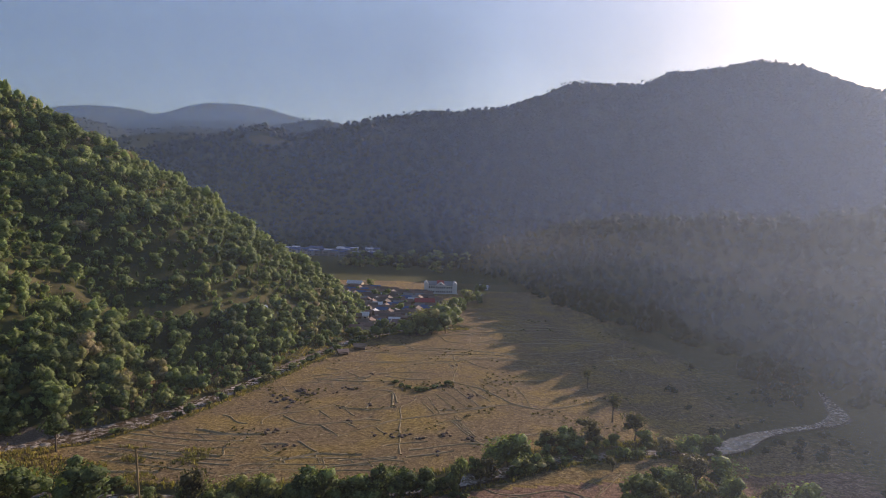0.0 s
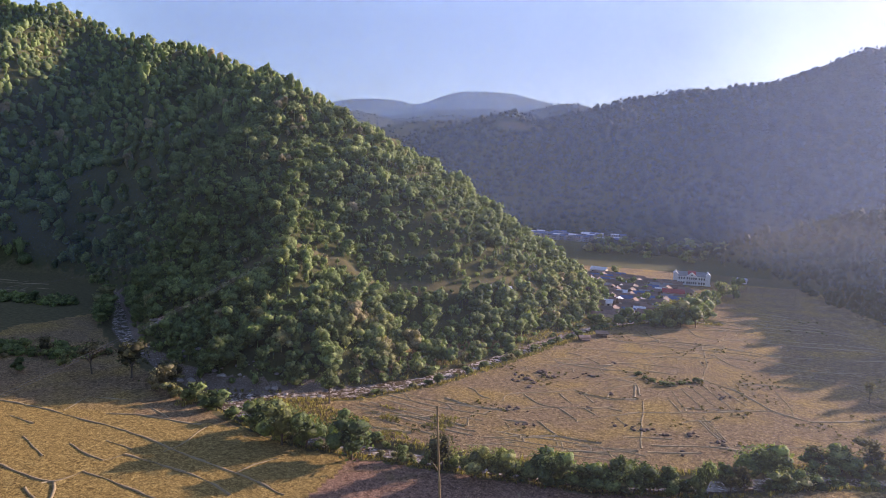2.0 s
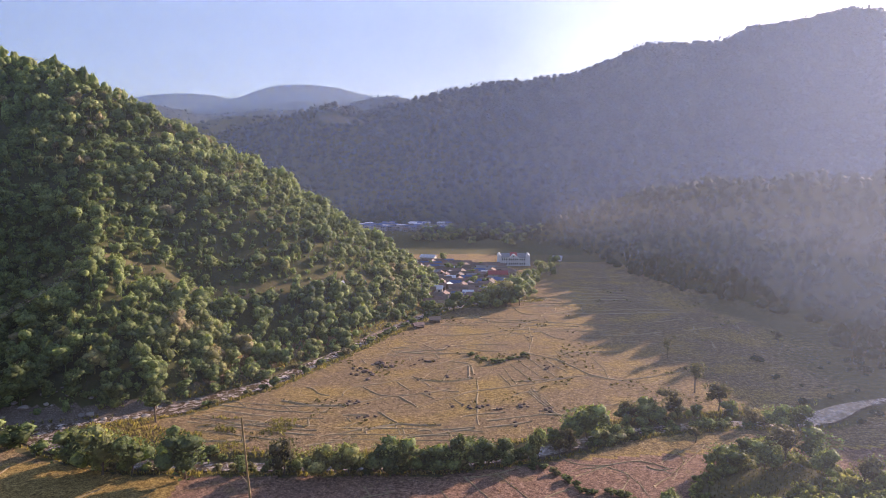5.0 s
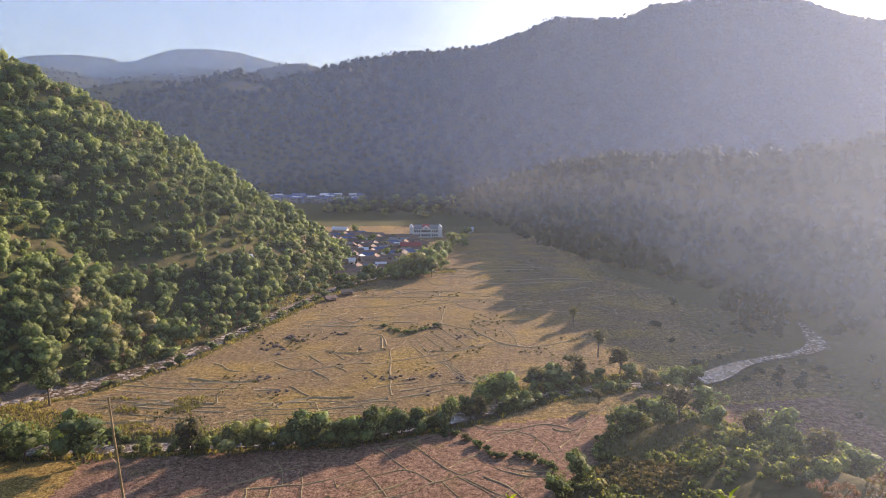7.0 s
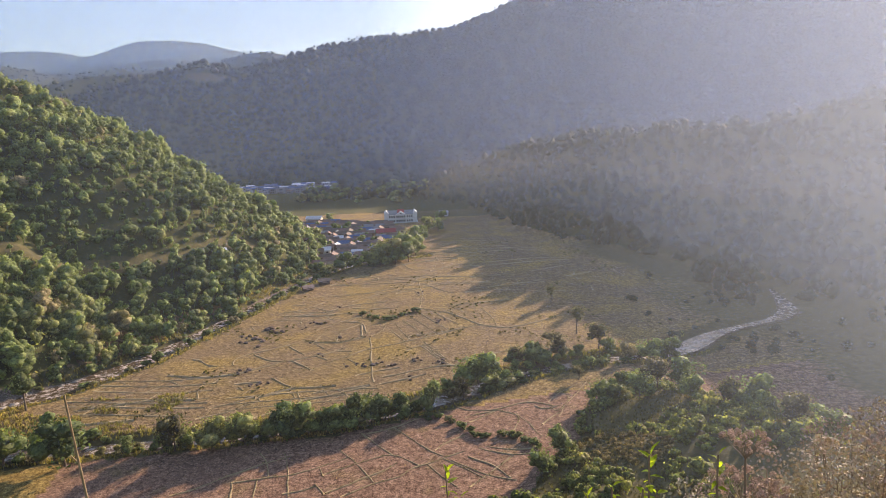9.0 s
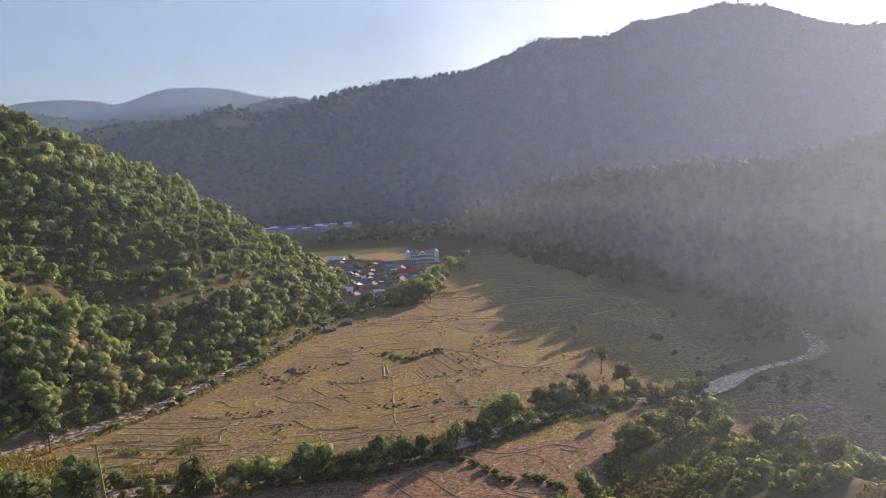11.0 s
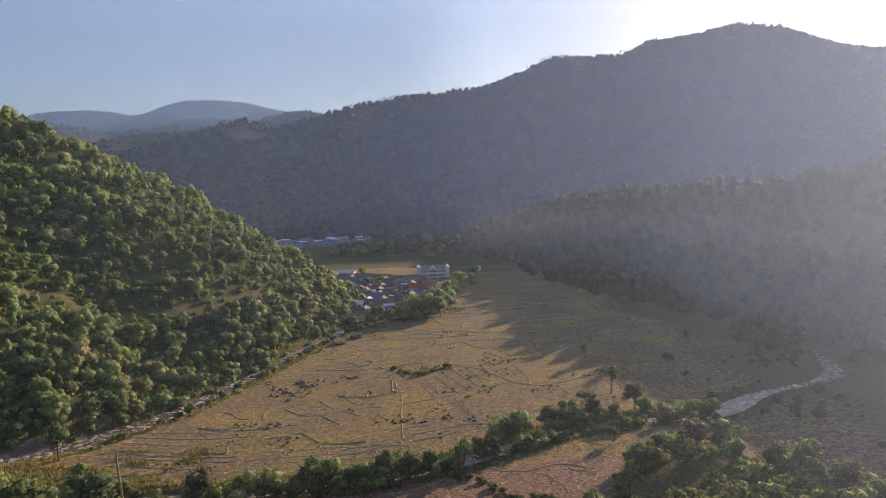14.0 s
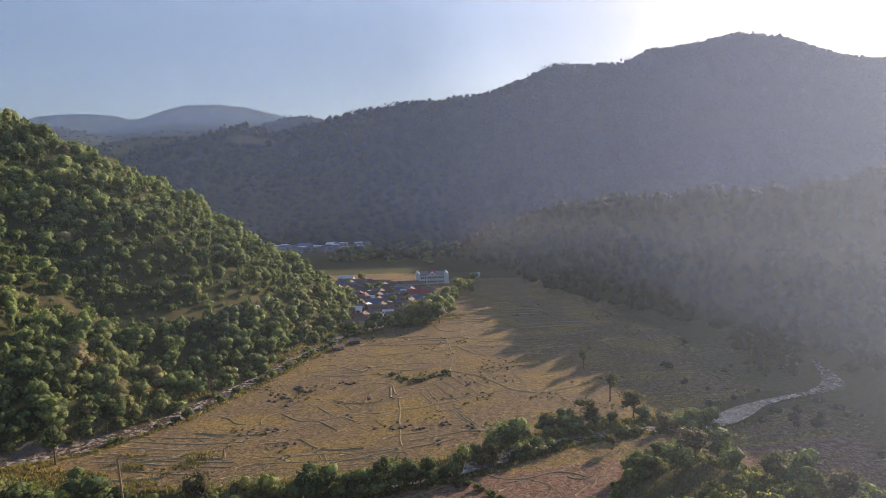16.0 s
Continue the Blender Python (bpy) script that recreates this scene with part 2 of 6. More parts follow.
LEFT_CREST = [(-82, 451, 2), (-92, 452, 21), (-126, 448, 42), (-180, 434, 75), (-202, 426, 92), (-239, 416, 118), (-269, 421, 132),
              (-335, 480, 150), (-415, 564, 167)]
WEST_CREST = [(-415, 564, 168), (-547, 651, 206), (-641, 675, 223), (-741, 687, 247), (-828, 695, 281), (-916, 713, 289), (-1034, 722, 318),
              (-1151, 687, 334), (-1247, 638, 342), (-1325, 566, 350), (-1480, 300, 360)]
LEFT_SPUR = [(-269, 421, 135), (-249, 388, 99), (-231, 354, 91), (-201, 306, 62), (-167, 253, 36), (-151, 225, 14)]
WEST_SPUR = [(-790, 690, 268), (-780, 627, 248), (-722, 538, 212), (-690, 480, 177), (-664, 430, 141), (-638, 385, 106), (-615, 336, 65), (-595, 300, 30)]
MIDDLE_SPUR = [(-600, 664, 215), (-583, 620, 204), (-518, 530, 156), (-446, 474, 118), (-365, 425, 87), (-290, 380, 68)]
MAIN_CREST = [(-821, 1314, 133), (-667, 1344, 139), (-553, 1341, 160), (-467, 1320, 174), (-362, 1332, 205), (-299, 1347, 188),
              (-226, 1382, 206), (-162, 1421, 229), (-71, 1498, 255), (30, 1560, 271), (155, 1643, 296), (233, 1704, 330),
              (337, 1768, 380), (410, 1804, 382), (524, 1826, 390), (606, 1854, 426), (733, 1861, 446), (844, 1868, 474),
              (957, 1847, 461), (990, 1832, 441), (1026, 1810, 421), (1049, 1797, 403), (1093, 1772, 393), (1163, 1727, 379), (1290, 1660, 380), (1472, 1560, 376), (1884, 1319, 361), (2364, 417, 331)]
FAR_CREST = [(-2824, 2543, 384), (-2180, 3113, 410), (-1919, 3269, 419), (-1870, 3309, 436), (-1762, 3373, 450), (-1680, 3420, 456), (-1563, 3470, 446),
             (-1511, 3487, 430), (-1387, 3538, 454), (-1316, 3565, 495), (-1258, 3586, 511), (-1111, 3634, 516), (-979, 3672, 504),
             (-934, 3684, 483), (-831, 3708, 469), (-743, 3727, 446), (-599, 3753, 421), (-397, 3779, 389), (265, 3791, 373)]
MIDDLE_CREST = [(-954, 1643, 132), (-901, 1673, 158), (-845, 1702, 182), (-804, 1722, 199), (-756, 1743, 209), (-700, 1766, 214), (-636, 1790, 215), (-542, 1821, 205)]
UPPER_CREST = [(-1444, 2515, 333), (-1383, 2549, 317), (-1318, 2583, 306), (-1234, 2624, 285), (-1161, 2657, 292), (-1048, 2704, 309), (-929, 2747, 313), (-783, 2792, 306)]
KNOLL_CREST = [(-730, 2599, 276), (-657, 2619, 314), (-595, 2634, 337), (-538, 2646, 351), (-479, 2657, 355), (-423, 2667, 348), (-351, 2677, 321)]
RIGHT_SPUR = [(46, 718, 22), (124, 704, 54), (158, 672, 60), (184, 610, 66), (207, 510, 69), (246, 453, 74), (288, 421, 86),
              (348, 386, 102), (459, 321, 134), (580, 155, 163), (640, -100, 190)]
LOOKOUT = [(0, 0, 84.9), (20, -120, 150), (60, -420, 250)]
# flat floor of the side valley: x, y, half width
SIDE_FLAT = [(-235, 205, 22), (-290, 228, 40), (-350, 262, 52), (-430, 290, 58), (-520, 288, 40), (-575, 280, 25)]
GRASS_SPUR = [(-80, -60, 92), (-175, 15, 62), (-228, 75, 40), (-262, 130, 24), (-273, 147, 11.5), (-288, 166, 1)]
SCRUB_SPUR = [(50, -20, 68), (74, 60, 42), (74, 120, 23), (71, 160, 12), (72, 198, 2)]
BACK_RANGE = [(-1480, 300, 360), (-1300, -600, 330), (-500, -1400, 340), (600, -1500, 350), (1500, -900, 340), (2364, 417, 331)]

# rivers: x, y, half width
RIVER = [(14, 418, 2), (-8, 411, 2.5), (-26, 403, 3), (-44, 379, 2.4), (-67, 322, 2.6), (-83, 277, 2.8), (-97, 243, 3.4), (-118, 216, 5), (-143, 206, 7.5),
         (-163, 200, 8), (-200, 215, 6), (-240, 237, 6), (-267, 256, 6), (-300, 287, 4), (-345, 322, 2)]
CREEK = [(-158, 195, 6), (-132, 181, 4), (-104, 173, 2.2), (-76, 175, 2), (-51, 177, 1.6), (-20, 181, 1.6), (7, 192, 2.6), (20, 199, 2.4), (34, 209, 1.8),
         (55, 216, 2), (69, 220, 2), (78, 221, 2), (88, 221, 1.6), (96, 223, 2.0), (103, 227, 3.8), (111, 234, 4.0), (121, 242, 2.2), (133, 248, 1.2), (146, 253, 1.0), (157, 258, 2.2), (166, 266, 3.6), (171, 279, 2.4), (175, 292, 0.8), (178, 301, 0.3)]


def land(x, y):
    """Height of the ground, and which kind of land it is: 0 floor, 1 left hill, 2 mountains, 3 right spur, 4 lookout, 5 grassy spur, 6 scrub."""
    parts = [np.zeros(np.shape(x)),
             np.maximum(np.maximum(ridge(x, y, LEFT_CREST, 0.62, 21, 95), ridge(x, y, LEFT_SPUR, 0.66, 8, 60)),
                        np.maximum(np.maximum(ridge(x, y, WEST_CREST, 0.66, 18, 90), ridge(x, y, WEST_SPUR, 0.70, 9, 60)), ridge(x, y, MIDDLE_SPUR, 0.70, 9, 55))),
             np.maximum(np.maximum(ridge(x, y, MAIN_CREST, 0.50, 34, 420), ridge(x, y, FAR_CREST, 0.40, 90, 700)),
                        np.maximum(np.maximum(ridge(x, y, MIDDLE_CREST, 0.42, 40, 300), np.maximum(ridge(x, y, UPPER_CREST, 0.45, 50, 400), ridge(x, y, KNOLL_CREST, 0.5, 50, 400))),
                                   ridge(x, y, BACK_RANGE, 0.5, 40, 400))),
             ridge(x, y, RIGHT_SPUR, 0.60, 12, 110),
             np.where(np.hypot(x, y) < 6, np.minimum(ridge(x, y, LOOKOUT, 0.86, 0, 40), 83.4), ridge(x, y, LOOKOUT, 0.86, 2, 40)),
             ridge(x, y, GRASS_SPUR, 0.80, 3, 40),
             ridge(x, y, SCRUB_SPUR, 0.47, 4, 30)]
    away, (wide,) = along(x, y, SIDE_FLAT)
    parts[1] = np.minimum(parts[1], 1.7 * (away - wide))
    stack = np.stack(parts)
    kind = np.argmax(stack, axis=0)
    top = np.max(stack[1:], axis=0)
    h = 0.5 * (top + np.sqrt(top * top + 9.0))
    h = h + 0.25 * fbm(x, y, 25, 3, 5) * (h < 3)
    bed = np.zeros(np.shape(x))
    for line in (RIVER, CREEK):
        d, (w,) = along(x, y, line)
        bed = np.maximum(bed, np.clip((w + 4.5 - d) / 5.0, 0, 1) * np.clip(1 - (h - 2) / 6, 0, 1))
    return h - 1.9 * bed, kind


def to_mesh(name, verts, faces, sides, smooth=False):
    """A mesh from arrays of points and of faces that all have the same number of corners."""
    me = bpy.data.meshes.new(name)
    verts, faces = np.asarray(verts, np.float32), np.asarray(faces, np.int32)
    n = len(faces)
    me.vertices.add(len(verts))
    me.vertices.foreach_set("co", verts.ravel())
    me.loops.add(n * sides)
    me.loops.foreach_set("vertex_index", faces.ravel())
    me.polygons.add(n)
    me.polygons.foreach_set("loop_start", np.arange(0, n * sides, sides, dtype=np.int32))
    if smooth:
        me.polygons.foreach_set("use_smooth", np.ones(n, bool))
    me.update(calc_edges=True)
    return me


CLEARINGS = [(-335, 1265, 36), (-300, 1290, 18), (-668, 466, 15), (-676, 482, 9), (-657, 452, 9)]       # x, y, radius


def wooded(x, y):
    """Which places lie outside the grassy clearings."""
    keep = np.ones(np.shape(x), bool)
    for cx, cy, r in CLEARINGS:
        keep &= np.hypot(x - cx, (y - cy) * 1.4) > r * (1 + 0.35 * fbm(x, y, 20, 2, 3))
    return keep


def build_ground():
    inner = np.radians(np.linspace(-68, 48, 320))
    outer = np.radians(np.linspace(48, 292, 50)[1:-1])
    az = np.concatenate([inner, outer])
    rad = np.concatenate([np.concatenate([[0.005], np.linspace(0.5, 4, 8)]), np.geomspace(5, 120, 50), np.linspace(122, 520, 160), np.geomspace(525, 1190, 46), np.linspace(1200, 2060, 90), np.linspace(2080, 3180, 30), np.linspace(3210, 3840, 36), np.geomspace(3900, 4700, 5)])
    a, r = np.meshgrid(az, rad)
    x, y = r * np.sin(a), r * np.cos(a)
    h, kind = land(x, y)
    n_a, n_r = len(az), len(rad)
    verts = np.concatenate([np.stack([x, y, h], -1).reshape(-1, 3), [[0, 0, land(np.array([0.0]), np.array([0.0]))[0][0]]]])
    i, j = np.meshgrid(np.arange(n_r - 1), np.arange(n_a), indexing="ij")
    k = (j + 1) % n_a
    quads = np.stack([i * n_a + j, i * n_a + k, (i + 1) * n_a + k, (i + 1) * n_a + j], -1).reshape(-1, 4)[:, ::-1]
    me = to_mesh("ground", verts, quads, 4, True)
    zone = np.zeros((len(verts), 4), np.float32)
    X, Y, K, Hh = verts[:-1, 0], verts[:-1, 1], kind.ravel(), h.ravel()
    near = np.full(len(X), 1e9)
    for line in (RIVER, CREEK):
        d, (w,) = along(X, Y, line)
        near = np.minimum(near, d - w)
    village = ((X + 32) / 46) ** 2 + ((Y - 474) / 88) ** 2 < 1
    # West of x -300, ground darker than field deepens the side valley's shade.
    zone[:-1, 0] = (Hh < 3) & (near > 6) & (K != 4) & ~village & ((Y < 575) | ((Y < 622) & (X < -14 + 10 * vnoise(X, Y, 30)))) & (K != 6) & (X > -300 + 12 * vnoise(X, Y, 20))
    # the fields fade into rough ground, darkened to deepen shade, along the valley's shaded side
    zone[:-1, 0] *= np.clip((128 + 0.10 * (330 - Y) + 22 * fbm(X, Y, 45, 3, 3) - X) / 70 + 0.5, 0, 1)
    road = along(X, Y, [(-200, 268, 0), (-169, 286, 0), (-145, 296, 0), (-124, 311, 0), (-108, 326, 0), (-95, 352, 0), (-81, 369, 0)])[0]
    zone[:-1, 1] = ((K == 1) | (K == 2) | (K == 3)) & (Hh > 3) & (road > 4) & wooded(X, Y) | ((Hh < 3) & (Y > 624 + 8 * vnoise(X, Y, 25)))
    zone[:-1, 2] = np.clip(1 - (near + 0.2) / 2.2, 0, 1) * (Hh < 3)
    middle = Y > 184 + 0.18 * X + 10 * (X < -110)
    zone[:-1, 3] = np.where(middle, 0.85, np.where(X < -88, 0.55, 0.12))
    zone[-1, 3] = 0.5
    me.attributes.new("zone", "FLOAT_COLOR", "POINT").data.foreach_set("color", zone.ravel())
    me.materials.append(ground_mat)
    ob = new("ground", me)
    tagged(ob, "valley floor of harvested paddy fields and wooded slopes", "ground", kind="structure")


build_ground()


def ribbon(name, line, level, label):
    """A sheet of water along a river's line."""
    pts = []
    for p, q in zip(line, line[1:]):
        n = max(2, int(math.hypot(q[0] - p[0], q[1] - p[1]) / 3))
        pts += [tuple(p[k] + (q[k] - p[k]) * s / n for k in range(3)) for s in range(n)]
    pts.append(line[-1])
    pts = np.array(pts)
    for _ in range(3):
        pts[1:-1] = (pts[:-2] + 2 * pts[1:-1] + pts[2:]) / 4
    t = np.gradient(pts[:, :2], axis=0)
    t /= np.linalg.norm(t, axis=1)[:, None]
    side = np.stack([-t[:, 1], t[:, 0]], 1)
    across = np.linspace(-1, 1, 7)
    verts = np.array([[p[0] + s[0] * (p[2] + 0.6) * a, p[1] + s[1] * (p[2] + 0.6) * a, level] for p, s in zip(pts, side) for a in across])
    verts[:, 2] += 0.06 * vnoise(verts[:, 0], verts[:, 1], 2.5)
    n = len(pts)
    faces = [(i * 7 + j, i * 7 + j + 1, (i + 1) * 7 + j + 1, (i + 1) * 7 + j) for i in range(n - 1) for j in range(6)]
    me = to_mesh(name, verts, faces, 4, True)
    me.materials.append(water_mat)
    return tagged(new(name, me), label, "river", kind="structure")


ribbon("river", RIVER, -0.75, "shallow rocky river with white rapids along the wooded hill")
ribbon("creek", CREEK, -0.8, "narrow creek with pale shallow rapids between the fields")

# ---------------------------------------------------------------- woods


def leaf_cloud(rng, lobes, count, size, loose=0.75):
    """Leaf sprays on the outside of some lobes (centre, radii): points and quads."""
    weight = np.array([r[0] * r[1] + r[2] * r[0] for _, r in lobes])
    pick = rng.choice(len(lobes), count, p=weight / weight.sum())
    c, r = np.array([l[0] for l in lobes])[pick], np.array([l[1] for l in lobes])[pick]
    d = rng.normal(size=(count, 3))
    d[:, 2] = np.where(d[:, 2] < -0.3 * np.abs(d[:, 2]).max(), -d[:, 2], d[:, 2])
    d /= np.linalg.norm(d, axis=1)[:, None]
    centre = c + r * d * rng.uniform(0.72, 1.10, (count, 1))
    nrm = d + loose * rng.normal(size=(count, 3))
    nrm /= np.linalg.norm(nrm, axis=1)[:, None]
    u = np.cross(nrm, rng.normal(size=(count, 3)))
    u /= np.linalg.norm(u, axis=1)[:, None]
    v = np.cross(nrm, u)
    s = size * rng.uniform(0.6, 1.35, (count, 1))
    verts = np.stack([centre - u * s * 0.5, centre - v * s * 0.36 + nrm * s * 0.12, centre + u * s * 0.6, centre + v * s * 0.36 + nrm * s * 0.12], 1).reshape(-1, 3)
    return verts, np.arange(count * 4).reshape(-1, 4)


def lobed(rng, height, width, n, low=0.35):
    """Lobes of a crown of that height and width, from low x height up."""
    lobes = [((0, 0, height * (0.5 + low / 2)), (width * 0.34, width * 0.34, height * (1 - low) * 0.42))]
    for k in range(n):
        a, r = rng.uniform(0, 6.283), width * rng.uniform(0.14, 0.36)
        q = rng.uniform(0.20, 0.34) * width
        z = height * rng.uniform(low + 0.10, 0.90)
        z = min(z, height - q * 0.7)
        lobes.append(((r * math.cos(a), r * math.sin(a), z), (q, q, q * 0.75)))
    return lobes


def scatter(name, templates, x, y, z, scale, mat, label, tint, category="forest"):
    """Many trees joined into one mesh."""
    rng = np.random.RandomState(len(x))
    vs, fs, ts, base = [], [], [], 0
    which = rng.randint(0, len(templates), len(x))
    turn = rng.uniform(0, 6.283, len(x))
    for k, (tv, tf) in enumerate(templates):
        ids = np.where(which == k)[0]
        if not len(ids):
            continue
        c, s, sc = np.cos(turn[ids])[:, None], np.sin(turn[ids])[:, None], scale[ids][:, None]
        vx, vy, vz = tv[:, 0][None], tv[:, 1][None], tv[:, 2][None]
        wide = rng.uniform(0.85, 1.15, (len(ids), 1))
        p = np.stack([x[ids][:, None] + sc * wide * (c * vx - s * vy), y[ids][:, None] + sc * wide * (s * vx + c * vy), z[ids][:, None] + sc * vz], -1)
        vs.append(p.reshape(-1, 3))
        fs.append((tf[None] + (np.arange(len(ids)) * len(tv))[:, None, None] + base).reshape(-1, 4))
        ts.append(np.repeat(tint[ids], len(tv)))
        base += len(ids) * len(tv)
    me = to_mesh(name, np.concatenate(vs), np.concatenate(fs), 4)
    me.attributes.new("tint", "FLOAT", "POINT").data.foreach_set("value", np.concatenate(ts).astype(np.float32))
    me.materials.append(mat)
    return tagged(new(name, me), label, category, kind="stuff")


def jittered(x0, x1, y0, y1, step, seed):
    rng = np.random.RandomState(seed)
    x, y = np.meshgrid(np.arange(x0, x1, step), np.arange(y0, y1, step))
    return x.ravel() + rng.uniform(-0.5, 0.5, x.size) * step, y.ravel() + rng.uniform(-0.5, 0.5, x.size) * step


def in_view(x, y, left=-66, right=47):
    a = np.degrees(np.arctan2(x, y))
    return (a > left) & (a < right)


def tint_for(x, y, seed):
    rng = np.random.RandomState(seed)
    return np.clip(0.42 + 0.55 * fbm(x, y, 48, 4, 3) + rng.normal(0, 0.13, len(x)) + 0.45 * (rng.uniform(size=len(x)) < 0.05), 0, 1)


def cored(rng, verts_faces, lobes, count, swell):
    """Adds the dense inner bodies of the largest lobes to the leaves of a joined tree."""
    v, f = verts_faces
    bodies, quads, n = [v], [f], len(v)
    for (cx, cy, cz), (rx, ry, rz) in lobes[:count]:
        for up, wide in ((-0.9, 0.45), (-0.25, 0.97), (0.45, 0.85), (0.95, 0.22)):
            for k in range(6):
                a = 1.0472 * k + up
                q = swell * rng.uniform(0.70, 1.25)
                bodies.append([(cx + rx * wide * q * math.cos(a), cy + ry * wide * q * math.sin(a), cz + rz * up * q)])
        quads.append(np.array([(n + 6 * r + k, n + 6 * r + (k + 1) % 6, n + 6 * r + 6 + (k + 1) % 6, n + 6 * r + 6 + k) for r in range(3) for k in range(6)]))
        n += 24
    return np.concatenate([np.array(b) for b in bodies]), np.concatenate(quads)


def joined_tree(rng, h, w, n, low, count, size, trunk=True, core=0, swell=0.85):
    shape = lobed(rng, h, w, n, low)
    t = leaf_cloud(rng, shape, count, size, 0.7)
    t = cored(rng, t, shape, core, swell) if core else t
    return trunked(rng, t, h) if trunk else t


def trunked(rng, verts_faces, height):
    """Adds a thin trunk of quads to a joined tree."""
    v, f = verts_faces
    r0, top = 0.035 * height * rng.uniform(0.6, 1), height * 0.7
    ring = [(math.cos(a), math.sin(a)) for a in (0, 2.1, 4.2)]
    tv = np.array([(r0 * c, r0 * s, -1.0) for c, s in ring] + [(r0 * 0.5 * c, r0 * 0.5 * s, top) for c, s in ring])
    n = len(v)
    tf = np.array([(n + i, n + (i + 1) % 3, n + 3 + (i + 1) % 3, n + 3 + i) for i in range(3)])
    return np.concatenate([v, tv]), np.concatenate([f, tf])


rng = np.random.RandomState(3)
BASE_TREES = [joined_tree(rng, *row, True, 8, 0.86) for row in
              ((11, 10, 12, 0.12, 250, 0.58), (13, 9.5, 12, 0.2, 250, 0.58), (9.5, 11, 12, 0.05, 250, 0.58), (14, 9, 11, 0.3, 230, 0.58), (9, 7, 10, 0.1, 180, 0.54))]
HILL_TREES = [joined_tree(rng, *row, True, 5, 0.88) for row in
              ((6, 7, 10, 0.05, 110, 0.62), (8.5, 7, 10, 0.15, 110, 0.62), (5, 8, 10, 0.0, 110, 0.62), (9, 6, 9, 0.25, 104, 0.60),
               (7, 9, 11, 0.05, 126, 0.64), (11, 6.5, 8, 0.35, 104, 0.60), (8, 9, 11, 0.2, 126, 0.64), (8, 4.2, 7, 0.15, 80, 0.54))]
UNDERGROWTH = [joined_tree(rng, h, w, n, 0.0, c, 0.70, False, 1, 0.85) for h, w, n, c in ((3.4, 4.8, 6, 36), (4, 4.6, 6, 36), (2.8, 5, 6, 34), (5.2, 4.2, 6, 38))]
SPUR_TREES = [joined_tree(rng, h, w, 5, 0.05, c, 1.2, False, 2, 1.2) for h, w, c in ((6, 8, 8), (8, 8, 8), (5, 9, 8), (10, 7, 8))]
UPPER_TREES = [joined_tree(rng, h, w, 7, 0.05, c, 1.3, False, 2, 1.12) for h, w, c in ((7, 7.5, 12), (8.5, 7, 12), (6, 8.5, 14), (11, 6.5, 12))]
FAR_TREES = [joined_tree(rng, h, w, 4, 0.0, c, 3.0, False, 1, 1.75) for h, w, c in ((6, 11, 2), (7, 11, 2), (5, 12, 2), (8, 10, 2))]
CREST_TREES = [joined_tree(rng, h, w, 5, low, c, 1.9, True, 1, 0.9) for h, w, low, c in ((8, 8, 0.1, 40), (11, 7, 0.3, 40), (7, 9, 0.0, 44), (14, 7, 0.45, 40))]
ROAD = [(-200, 268), (-185, 275), (-169, 286), (-145, 296), (-124, 311), (-108, 326), (-99, 343), (-95, 352), (-81, 369)]
rs = np.random.RandomState(5)


def wood(name, templates, box, step, seed, choose, low, high, mat, label, sink=0.5):
    x, y = jittered(*box, step, seed)
    h, kind = land(x, y)
    keep = choose(x, y, h, kind) & wooded(x, y)
    x, y, h = x[keep], y[keep], h[keep]
    size = (low + (high - low) * rs.beta(1.2, 2.2, len(x))) * (1 + 0.4 * fbm(x, y, 34, 3, 8))
    size *= np.clip(along(x, y, [(*p, 0) for p in ROAD])[0] / 8, 0.68, 1)
    return scatter(name, templates, x, y, h - sink, size, mat, label, tint_for(x, y, seed))


LEFT_BANK = [(-160, 214), (-120, 223), (-102, 247), (-88, 280), (-72, 322), (-63, 362), (-72, 388), (-84, 430), (-98, 360), (-130, 285), (-195, 226)]


def within(x, y, poly):
    """Which places lie inside an outline."""
    hit = np.zeros(np.shape(x), bool)
    for (ax, ay), (bx, by) in zip(poly, poly[1:] + poly[:1]):
        if ay != by:
            hit ^= ((ay > y) != (by > y)) & (x < (bx - ax) * (y - ay) / (by - ay) + ax)
    return hit


def on_hill(x, y, h, k):
    return (((k == 1) & (h > 1.2)) | within(x, y, LEFT_BANK)) & in_view(x, y) & (np.hypot(x, y) < 500)


def crest_y(x):
    return np.interp(x, [p[0] for p in MAIN_CREST], [p[1] for p in MAIN_CREST])


def facing(x, y, h):
    """Which slopes fall towards the valley, not behind the crest."""
    return land(x * 0.95, y * 0.95)[0] < h + 6


def clear_of_road(x, y, gap):
    return along(x, y, [(*p, 0) for p in ROAD])[0] > gap


wood("bank_forest", BASE_TREES, (-420, 0, 195, 500), 6.4, 17,
     lambda x, y, h, k: on_hill(x, y, h, k) & (h < 22) & clear_of_road(x, y, 4.0),
     0.52, 1.12, forest_leaf, "tall crowded trees at the foot of the hill")
wood("hill_forest", HILL_TREES, (-420, 0, 195, 500), 6.0, 11,
     lambda x, y, h, k: on_hill(x, y, h, k) & (h > 20) & clear_of_road(x, y, 3.0),
     0.55, 1.55, forest_leaf, "dense mixed green forest covering the steep hill")
wood("hill_undergrowth", UNDERGROWTH, (-420, 0, 195, 500), 5.8, 16,
     lambda x, y, h, k: on_hill(x, y, h, k) & clear_of_road(x, y, 1.9),
     0.55, 1.7, forest_leaf, "thick undergrowth and young trees on the hill")
